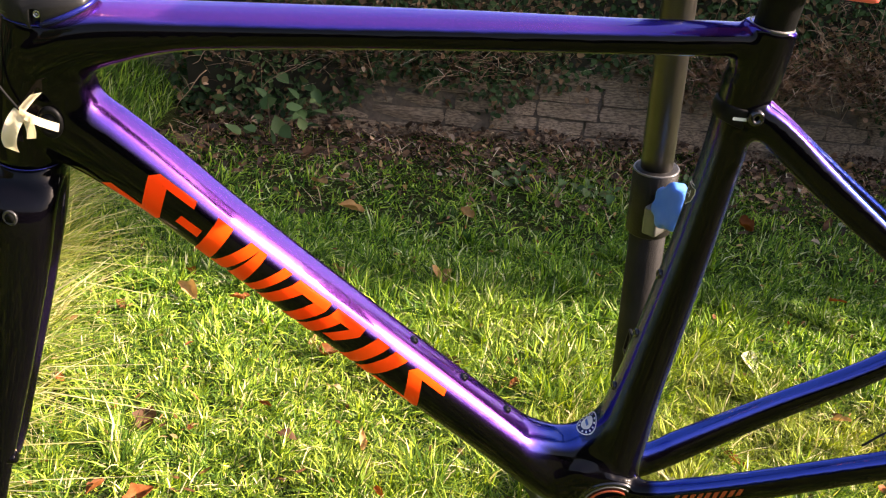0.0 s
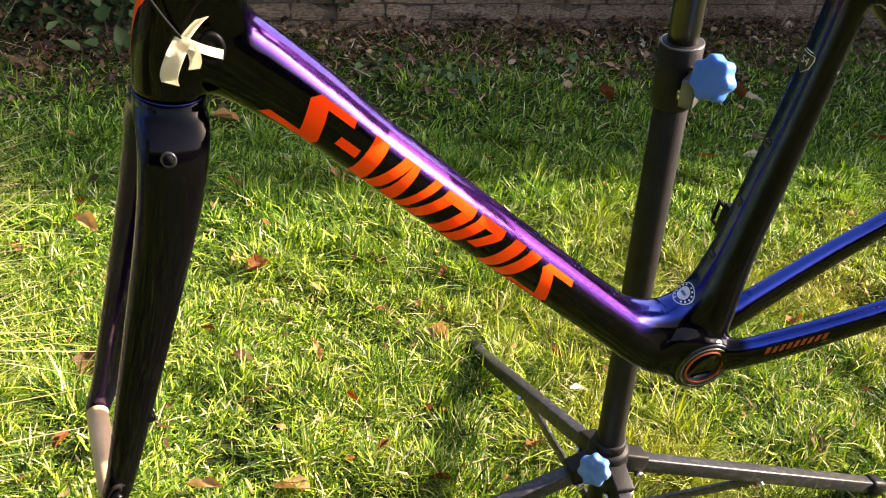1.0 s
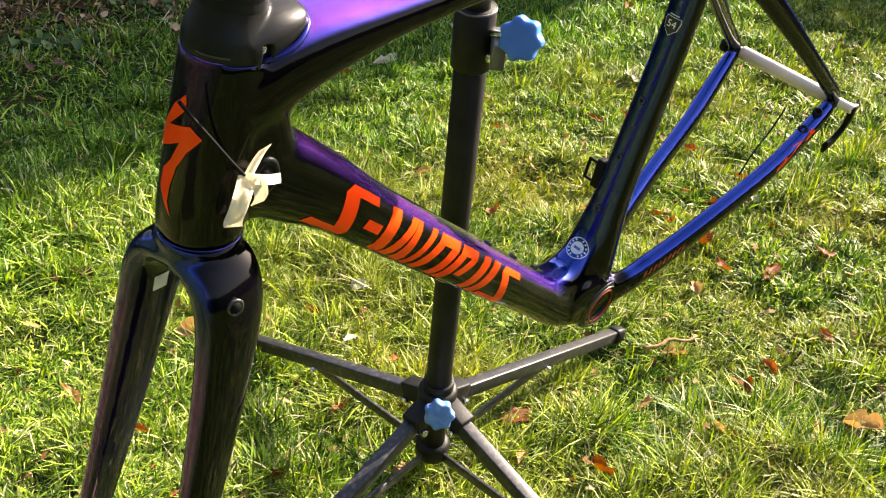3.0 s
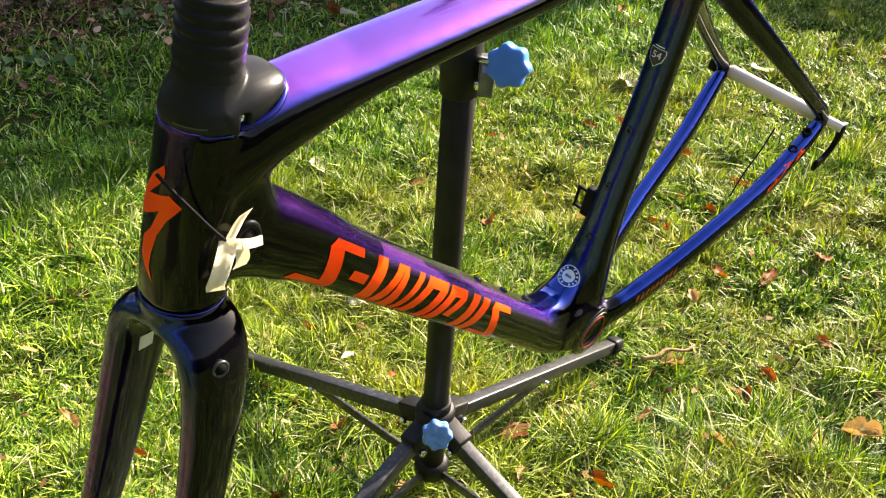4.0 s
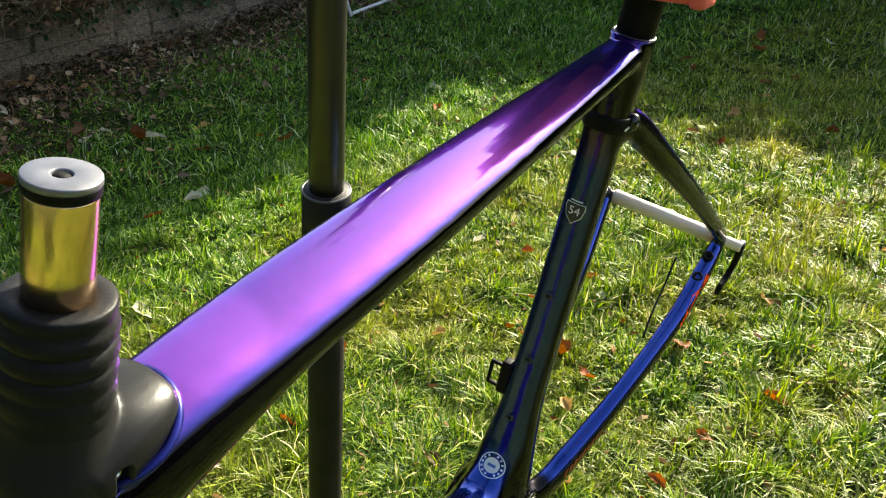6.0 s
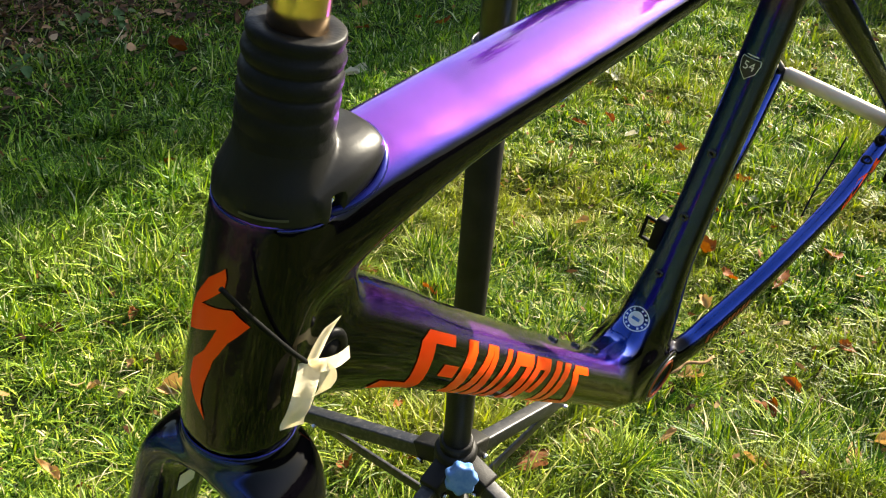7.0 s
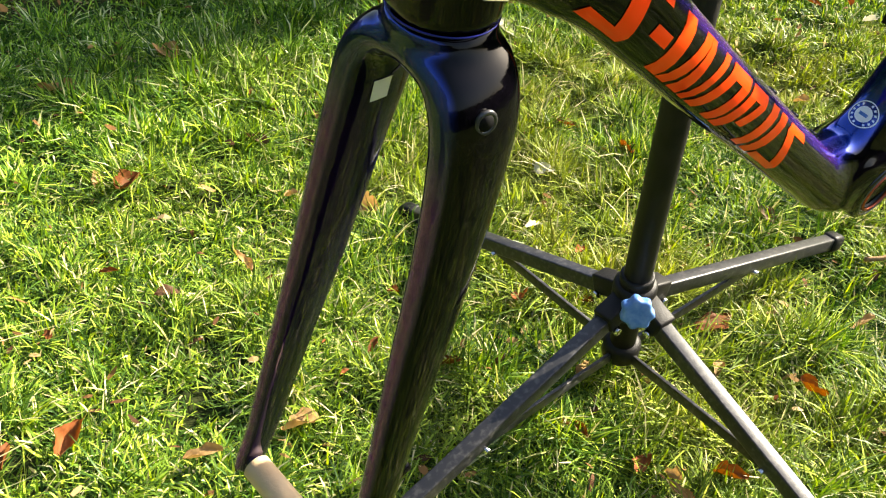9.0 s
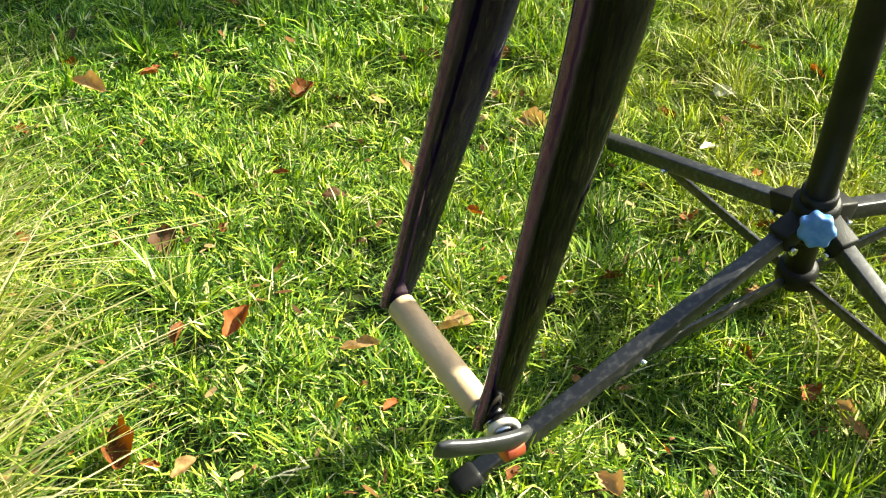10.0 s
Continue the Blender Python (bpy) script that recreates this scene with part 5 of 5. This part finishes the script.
def leaf_cloud(name, pos, size, nor, mat, seed):
    """Many small five-sided leaves as one mesh."""
    r2 = np.random.default_rng(seed)
    n = len(pos)
    nor = nor + r2.normal(0, 0.55, (n, 3))
    nor /= np.linalg.norm(nor, axis=1)[:, None]
    a = np.cross(nor, r2.normal(0, 1, (n, 3)))
    a /= np.linalg.norm(a, axis=1)[:, None]
    b = np.cross(nor, a)
    fold = r2.uniform(0.02, 0.22, n)[:, None, None]
    slim = r2.uniform(0.7, 1.15, n)[:, None, None]
    shape = np.array([(-0.5, 0.0, 0), (-0.34, 0.30, 0.8), (-0.02, 0.36, 1.0), (0.30, 0.20, 0.5), (0.55, 0.0, -0.4), (0.30, -0.20, 0.5), (-0.02, -0.36, 1.0), (-0.34, -0.30, 0.8)])
    co = pos[:, None, :] + size[:, None, None] * (shape[None, :, 0:1] * a[:, None, :] + slim * shape[None, :, 1:2] * b[:, None, :] + fold * shape[None, :, 2:3] * nor[:, None, :])
    me = bpy.data.meshes.new(name)
    me.vertices.add(n * 8)
    me.vertices.foreach_set("co", co.astype(np.float32).ravel())
    base = (np.arange(n, dtype=np.int32) * 8)[:, None]
    loops = (base + np.array([0, 4, 3, 2, 1, 0, 7, 6, 5, 4], np.int32)[None]).ravel()
    me.loops.add(n * 10)
    me.loops.foreach_set("vertex_index", loops)
    me.polygons.add(n * 2)
    me.polygons.foreach_set("loop_start", np.arange(n * 2, dtype=np.int32) * 5)
    me.update(calc_edges=True)
    me.materials.append(mat)
    return new(name, me)


hedge = tagged(new("hedge"), "dense dark ivy hedge above the stone wall, in shade", "hedge")
hedge.matrix_world = Matrix.Translation((0.5, 4.6, 0))


def ridge(s):
    """How far the ivy bulges over the wall, and how low it hangs, along the wall."""
    low = 0.30 + 0.07 * math.sin(1.7 * s + 2.6) + 0.05 * math.sin(6.1 * s) + 0.03 * math.sin(17 * s)
    return 0.10 + 0.06 * math.sin(2.1 * s + 0.5) + 0.05 * math.sin(5.3 * s), low * max(0.12, min(1.0, (s - 0.75) / 0.5))


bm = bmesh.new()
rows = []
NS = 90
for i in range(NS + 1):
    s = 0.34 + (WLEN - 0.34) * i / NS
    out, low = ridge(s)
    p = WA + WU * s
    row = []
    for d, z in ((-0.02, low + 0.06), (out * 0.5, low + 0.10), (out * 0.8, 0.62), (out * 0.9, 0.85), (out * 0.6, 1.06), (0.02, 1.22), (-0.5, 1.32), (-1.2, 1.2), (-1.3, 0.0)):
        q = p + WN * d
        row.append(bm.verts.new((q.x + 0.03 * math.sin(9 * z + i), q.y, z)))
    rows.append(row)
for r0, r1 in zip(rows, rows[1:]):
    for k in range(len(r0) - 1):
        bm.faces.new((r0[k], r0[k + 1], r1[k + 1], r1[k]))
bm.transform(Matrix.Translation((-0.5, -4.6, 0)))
part("hedge_core", bm, M_DARK, hedge, "near-black sheet standing in for the shade inside the hedge")
r2 = np.random.default_rng(77)
n = 62000
s = r2.uniform(0.30, WLEN, n)
hgt = np.where(r2.uniform(0, 1, n) < 0.88, r2.uniform(0.04, 1.05, n), r2.uniform(1.05, 1.3, n))
rid = np.array([ridge(float(q)) for q in s])
keep = hgt > rid[:, 1] + r2.normal(0, 0.05, n)
s, hgt, rid = s[keep], hgt[keep], rid[keep]
n = len(s)
dep = rid[:, 0] * np.clip(0.5 + (hgt - 0.3) * 1.2, 0.4, 1.0) + r2.uniform(-0.06, 0.045, n)
dep = np.where(hgt > 1.0, dep - (hgt - 1.0) * 0.4, dep)
pos = np.stack([WA.x + WU.x * s + WN.x * dep - 0.5, WA.y + WU.y * s + WN.y * dep - 4.6, hgt], 1)
ivy = leaf_cloud("ivy_leaves", pos, r2.uniform(0.014, 0.042, n), np.array([[WN.x, WN.y, 0.45]]), M_IVY, 78)
ivy.parent = hedge
tagged(ivy, "small dark green ivy leaves", kind="stuff")

# leaf litter on the bare strip at the wall's foot
M_LITTER = leafy("leaf_litter", [(0.0, (0.035, 0.022, 0.014)), (0.45, (0.075, 0.045, 0.025)), (0.75, (0.16, 0.09, 0.045)), (0.93, (0.30, 0.20, 0.11)), (1.0, (0.42, 0.34, 0.24))], 0.15, 0.7)
r2 = np.random.default_rng(91)
n = 11000
s = r2.uniform(0, WLEN, n)
dep = np.abs(r2.normal(0.0, 0.40, n)) + 0.02
pos = np.stack([WA.x + WU.x * s + WN.x * dep, WA.y + WU.y * s + WN.y * dep, 0 * s], 1)
pos[:, 2] = relief(pos[:, 0], pos[:, 1]) + r2.uniform(0.0, 0.030, n) + 0.05 * np.exp(-dep / 0.12)
litter = leaf_cloud("leaf_litter", pos, r2.uniform(0.010, 0.020, n) + 0.034 * r2.uniform(0, 1, n) ** 3, np.array([[0.0, 0.0, 1.2]]), M_LITTER, 92)
tagged(litter, "brown leaf litter strewn along the foot of the stone wall", "leaf litter", kind="stuff")

# dry stalks lying in the litter, and a dead tangle caught in the ivy
M_STALK = leafy("dead_stalks", [(0.0, (0.09, 0.050, 0.028)), (0.4, (0.24, 0.135, 0.070)), (0.75, (0.46, 0.31, 0.19)), (1.0, (0.72, 0.63, 0.50))], 0.15, 0.7, spec=0.05)
n = 3600
s, dep = r2.uniform(0.3, WLEN, n), np.abs(r2.normal(0.0, 0.42, n)) + 0.03
x, y = WA.x + WU.x * s + WN.x * dep, WA.y + WU.y * s + WN.y * dep
stalks = blades("dry_stalks", x, y, relief(x, y) + r2.uniform(0.0, 0.03, n), r2.uniform(0.03, 0.13, n), r2.uniform(0.0016, 0.0045, n), r2.uniform(0.9, 1.5, n), r2.uniform(0, 6.28, n), r2.uniform(-0.2, 0.4, n), M_STALK, 93, 3)
tagged(stalks, "dry brown stalks lying in the leaf litter", "stalks", kind="stuff")
n = 8000
mid = r2.choice(np.array([2.75, 3.05, 3.35, 3.65, 3.95, 0.9, 1.7, 5.1]), n)
s, hgt = mid + r2.normal(0, 0.22, n), np.clip(0.47 + 0.035 * np.sin(4 * mid) + r2.normal(0, 0.085, n), 0.10, 0.85)
rid = np.array([ridge(max(0.34, float(q)))[0] for q in s])
dep = rid * 0.85 + r2.uniform(-0.02, 0.07, n)
x, y = WA.x + WU.x * s + WN.x * dep - 0.5, WA.y + WU.y * s + WN.y * dep - 4.6
tangle = blades("dead_tangle", x, y, hgt, r2.uniform(0.05, 0.19, n), r2.uniform(0.0015, 0.0050, n), r2.uniform(0.7, 1.55, n), np.where(r2.uniform(0, 1, n) < 0.5, 0.18, 3.32) + r2.normal(0, 0.7, n), r2.uniform(-0.3, 0.9, n), M_STALK, 94, 3)
tangle.parent = hedge
tagged(tangle, "tangle of dry brown stems and roots caught in the ivy", kind="stuff")
pos = np.stack([x, y, hgt + r2.uniform(-0.04, 0.05, n)], 1)[:2200]
scraps = leaf_cloud("dead_leaves", pos, r2.uniform(0.010, 0.034, len(pos)), np.array([[WN.x, WN.y, 0.6]]), M_LITTER, 95)
scraps.parent = hedge
tagged(scraps, "brown dead leaves caught in the ivy", kind="stuff")


# dead stems and roots poking out of the ivy
def twig_mesh(name, p0, heading, length, thick, seed, droop=0.4):
    rr = random.Random(seed)
    b2 = bmesh.new()
    pts = [Vector(p0)]
    d = Vector(heading).normalized()
    for k in range(6):
        d = (d + Vector((rr.uniform(-0.35, 0.35), rr.uniform(-0.35, 0.35), rr.uniform(-0.35, 0.3) - 0.12 * droop))).normalized()
        pts.append(pts[-1] + d * length / 6)
    loft(b2, [(*p, thick * (1 - 0.12 * i), thick * (1 - 0.12 * i)) for i, p in enumerate(pts)], sides=6, power=2, steps=2)
    for k in (2, 3, 4):
        e = (Vector((rr.uniform(-1, 1), rr.uniform(-1, 0.3), rr.uniform(-0.6, 0.8)))).normalized() * length * 0.35
        a = pts[k]
        loft(b2, [(*a, thick * 0.6, thick * 0.6), (*(a + e * 0.5 + Vector((0, 0, 0.01))), thick * 0.45, thick * 0.45), (*(a + e), thick * 0.25, thick * 0.25)], sides=5, power=2, steps=2)
    return b2


rr = random.Random(9)
for k in range(110):
    s = rr.uniform(0.4, WLEN - 3.2) if k < 50 else rr.uniform(2.3, 4.4)
    out, low = ridge(s)
    p = WA + WU * s + WN * (out + rr.uniform(0.0, 0.06)) + Vector((-0.5, -4.6, low + rr.uniform(-0.12, 0.5)))
    b2 = twig_mesh("twig", p, WN * 0.7 + WU * rr.uniform(-1, 1) + Vector((0, 0, rr.uniform(-0.8, 0.3))), rr.uniform(0.12, 0.34), rr.uniform(0.0012, 0.0032), 300 + k)
    part("twig", b2, M_TWIG, hedge)

# broad leaved plants at the foot of the hedge and on the bank
M_BROAD = leafy("bramble", [(0.0, (0.06, 0.12, 0.05)), (0.6, (0.09, 0.16, 0.06)), (1.0, (0.16, 0.22, 0.09))], 0.3, 0.5, spec=0.12)


def low_plant(x, y, n, spread, height, size, seed, words, base=0.0):
    r3 = np.random.default_rng(seed)
    a, rad = r3.uniform(0, 6.28, n), spread * np.sqrt(r3.uniform(0, 1, n))
    p = np.stack([rad * np.cos(a), rad * np.sin(a), base + height * r3.uniform(0.15, 1, n) * (1 - 0.5 * rad / spread)], 1)
    ob = new("bramble_plant")
    ob.location = (x, y, 0)
    fol = leaf_cloud("foliage", p, r3.uniform(0.7, 1.3, n) * size, np.array([[0.0, -0.4, 1.0]]), M_BROAD, seed + 1)
    fol.parent = ob
    tagged(fol, kind="stuff")
    b2 = bmesh.new()
    for k in range(6):
        q = p[k * (n // 6)]
        loft(b2, [(q[0] * 0.1, q[1] * 0.1, -0.01, 0.002, 0.002), (q[0] * 0.6, q[1] * 0.6, q[2] * 0.7, 0.0016, 0.0016), (q[0], q[1], q[2], 0.001, 0.001)], sides=5, power=2, steps=2)
    part("stem", b2, M_TWIG, ob)
    return tagged(ob, words, "plant")


low_plant(-0.55, 3.86, 40, 0.22, 0.40, 0.060, 501, "bramble with broad grey-green leaves by the hedge")
low_plant(-1.28, 3.30, 36, 0.20, 0.42, 0.085, 502, "sunlit bramble with pale green leaves on the bank")
low_plant(0.55, 3.72, 26, 0.16, 0.07, 0.042, 503, "low broad-leaved weed at the foot of the wall")
low_plant(0.86, 3.70, 22, 0.14, 0.06, 0.042, 504, "low broad-leaved weed at the foot of the wall")
low_plant(1.32, 3.95, 24, 0.16, 0.06, 0.040, 505, "low broad-leaved weed at the foot of the wall")
low_plant(-1.05, 2.95, 20, 0.16, 0.20, 0.06, 506, "small dock plant in the long grass")


# ---------------------------------------------------------------- long dry grass on the edge of the lawn
def tussock(x, y, n, reach, seed):
    r3 = np.random.default_rng(seed)
    a = r3.normal(-0.3, 1.0, n)
    rad = 0.10 * np.sqrt(r3.uniform(0, 1, n))
    th = r3.uniform(0, 6.28, n)
    ob = blades("dry_grass_tussock", rad * np.cos(th), rad * np.sin(th), np.full(n, -0.01), reach * r3.uniform(0.4, 1.1, n), r3.uniform(0.0024, 0.0056, n), np.abs(r3.normal(0.55, 0.3, n)), a, r3.uniform(0.15, 0.6, n), M_STRAW, seed)
    ob.location = (x, y, 0)
    return tagged(ob, "sprawling tussock of long straw-coloured grass", "grass tussock", group="dry tussocks")


for k, (x, y, n, reach) in enumerate([(-1.05, 1.20, 420, 0.46), (-1.00, 1.74, 480, 0.46), (-1.05, 2.05, 480, 0.46), (-1.06, 2.35, 520, 0.48), (-1.15, 2.72, 560, 0.50), (-1.35, 3.05, 460, 0.5), (-1.25, 1.5, 460, 0.5), (-1.35, 2.1, 480, 0.5), (-1.45, 2.6, 480, 0.55), (-1.12, 0.9, 320, 0.45),
                                      (-0.86, 1.24, 190, 0.38), (-0.84, 1.46, 220, 0.40), (-0.82, 1.74, 240, 0.42), (-0.88, 2.02, 220, 0.36), (-0.96, 2.42, 240, 0.36)]):
    tussock(x, y, n, reach, 800 + k)

# bank with rough grass climbing behind the tussocks
def bank_height(x, y):
    return -0.02 + 0.28 * np.clip((-1.25 - x) / 1.2, 0, 1) + 0.62 * np.clip((-0.86 - x) / 0.5, 0, 1) * np.clip((y - 3.15) / 1.3, 0, 1)


bm = bmesh.new()
bmesh.ops.create_grid(bm, x_segments=60, y_segments=70, size=1.0)
for v in bm.verts:
    x, y = -2.4 + 1.6 * v.co.x, 3.0 + 3.2 * v.co.y
    v.co = Vector((x, y, float(bank_height(x, y)) + 0.015 * math.sin(6 * x + 3 * y)))
part("bank", bm, M_SOIL, ground, "low grassy bank beside the lawn")
r4 = np.random.default_rng(90)
n = 80000
x, y = r4.uniform(-2.6, -0.98, n), r4.uniform(0.6, 5.4, n)
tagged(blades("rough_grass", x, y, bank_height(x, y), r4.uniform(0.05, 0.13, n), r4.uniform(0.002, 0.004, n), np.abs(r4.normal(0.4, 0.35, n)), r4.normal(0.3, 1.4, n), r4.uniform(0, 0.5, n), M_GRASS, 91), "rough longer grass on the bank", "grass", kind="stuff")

# board fence beyond the bank
M_BOARD = material("grey_weathered_board", (0.17, 0.155, 0.14), 0.85, second=(0.27, 0.25, 0.22), scale=8, bump=0.4, bump_scale=30)
fence = tagged(new("board_fence"), "weathered grey upright board fence beyond the bank", "fence")
fence.matrix_world = Matrix.Translation((-1.9, 5.6, 0))
board = None
for k in range(22):
    b2 = box((0.115, 0.02, 1.8), None, 0.003)
    if board is None:
        board = part("board", b2, M_BOARD, fence, smooth=False)
        board.location = (-1.45 + 0.125 * k, 0.0, 1.0)
    else:
        o = new("board", board.data)
        o.parent = fence
        o.location = (-1.45 + 0.125 * k, 0.004 * (k % 3), 1.0)
part("rail", box((2.8, 0.05, 0.08), Matrix.Translation((-0.1, 0.045, 0.5)), 0.004), M_BOARD, fence)
part("rail", box((2.8, 0.05, 0.08), Matrix.Translation((-0.1, 0.045, 1.5)), 0.004), M_BOARD, fence)


# ---------------------------------------------------------------- unseen hedges added for shade and reflections
def unseen_hedge(x0, x1, y0, y1, h, n, seed, words, lean=0.0):
    cx, cy = (x0 + x1) / 2, (y0 + y1) / 2
    ob = tagged(new("unseen_hedge"), words, "hedge")
    ob.matrix_world = Matrix.Translation((cx, cy, 0))
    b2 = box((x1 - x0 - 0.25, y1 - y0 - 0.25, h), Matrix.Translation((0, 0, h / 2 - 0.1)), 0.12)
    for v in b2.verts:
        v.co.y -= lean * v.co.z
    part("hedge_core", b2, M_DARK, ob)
    r5 = np.random.default_rng(seed)
    f = r5.uniform(0, 1, (n, 3))
    p = np.stack([(f[:, 0] - 0.5) * (x1 - x0), (f[:, 1] - 0.5) * (y1 - y0), f[:, 2] * h], 1)
    w = np.array([(y1 - y0) * h, (y1 - y0) * h, (x1 - x0) * h, (x1 - x0) * h, (x1 - x0) * (y1 - y0)])
    face = r5.choice(5, n, p=w / w.sum())
    nor = np.zeros((n, 3))
    for k, (ax, sg) in enumerate(((0, -1), (0, 1), (1, -1), (1, 1), (2, 1))):
        q = face == k
        half = ((x1 - x0) / 2, (y1 - y0) / 2, h)[ax]
        p[q, ax] = sg * half + r5.normal(0, 0.07, q.sum()) if ax < 2 else h + r5.normal(0, 0.1, q.sum())
        nor[q, ax] = sg
    p[:, 1] -= lean * p[:, 2]
    lv = leaf_cloud("foliage", p, r5.uniform(0.10, 0.22, n), nor, M_IVY, seed + 1)
    lv.parent = ob
    tagged(lv, kind="stuff")
    return ob


# out of view; lean and height set by where its shadow edge falls
unseen_hedge(8.98, 9.6, 3.92, 10.5, 7.0, 13000, 601, "unseen leaning mass of foliage, shaped to cast the shade on the lawn", 0.314)
# out of view, keeps the sun off the far right of the lawn
unseen_hedge(8.1, 8.95, -3.9, 3.8, 2.40, 7000, 604, "unseen dark green hedge added for shade and reflections")
# out of view, kept low so the tube flanks reflect sky above it
unseen_hedge(-5.9, 8.0, -4.6, -3.4, 1.3, 11000, 602, "unseen dark green hedge added for shade and reflections")
# out of view, set close and high to darken reflections in the tubes
unseen_hedge(-3.6, -2.6, -3.3, 4.4, 2.7, 12000, 603, "unseen dark green hedge added for shade and reflections")


# white tube frame lying far off on the shaded lawn
M_WTUBE = material("white_painted_tube", (0.75, 0.75, 0.74), 0.45, second=(0.62, 0.62, 0.6), scale=12, bump=0.05)
goal = tagged(new("goal_frame"), "small white tube frame lying on the shaded lawn", "garden goal")
goal.matrix_world = Matrix.Translation((4.46, 4.41, 0.0))
part("tube", rod((0, 0, 0.045), (1.0, 0.22, 0.045), 0.011, sides=14), M_WTUBE, goal)
part("tube", rod((0, 0, 0.0), (-0.06, 0.06, 0.30), 0.011, sides=14), M_WTUBE, goal)

# fallen stick on the lawn
M_STICK = material("brown_bark", (0.16, 0.095, 0.045), 0.85, second=(0.30, 0.19, 0.095), scale=60, bump=0.3, spec=0.1)
stick = tagged(part("fallen_stick", loft(bmesh.new(), [(0, 0, 0, 0.005, 0.005), (0.030, -0.020, 0.006, 0.0045, 0.0045), (0.062, -0.022, 0.010, 0.0042, 0.0042), (0.10, -0.046, 0.004, 0.0034, 0.0034), (0.135, -0.048, 0.004, 0.0026, 0.0026)], sides=8, power=2), M_STICK, None), "short bent brown stick lying on the grass", "stick")
stick.location = (1.066, 1.151, 0.04)

# wall blocks, last
rw = random.Random(3)
shapes = []
for k in range(9):
    b2 = box((1.0, 1.0, 1.0), None, 0.0)
    bmesh.ops.subdivide_edges(b2, edges=b2.edges[:], cuts=1, use_grid_fill=True)
    for v in b2.verts:
        edge = sum(abs(c) > 0.45 for c in v.co)
        v.co *= 1.0 - (0.0, 0.0, 0.020, 0.045)[edge] * rw.uniform(0.6, 1.6)
        v.co += Vector((rw.uniform(-0.025, 0.025), rw.uniform(-0.09, 0.09), rw.uniform(-0.035, 0.035)))
    shapes.append(mesh_of("block", b2, M_BLOCK, False))
for course in range(7):
    s = rw.uniform(-0.2, 0.0)
    z = -0.035 + course * 0.079
    while s < WLEN - 0.1:
        ln = rw.uniform(0.17, 0.36)
        ob = new("block", rw.choice(shapes))
        ob.parent = wall
        c = WA + WU * (s + ln / 2) + Vector((0, 0, z + 0.0395)) - WN * (0.053 + rw.uniform(0, 0.022))
        ob.matrix_world = Matrix.Translation(c) @ pose(0, 0, 0, 0, rw.uniform(-1.3, 1.3), WANG + rw.uniform(-1.5, 1.5)) @ Matrix.Diagonal((ln - 0.008, 0.12, 0.073, 1))
        s += ln
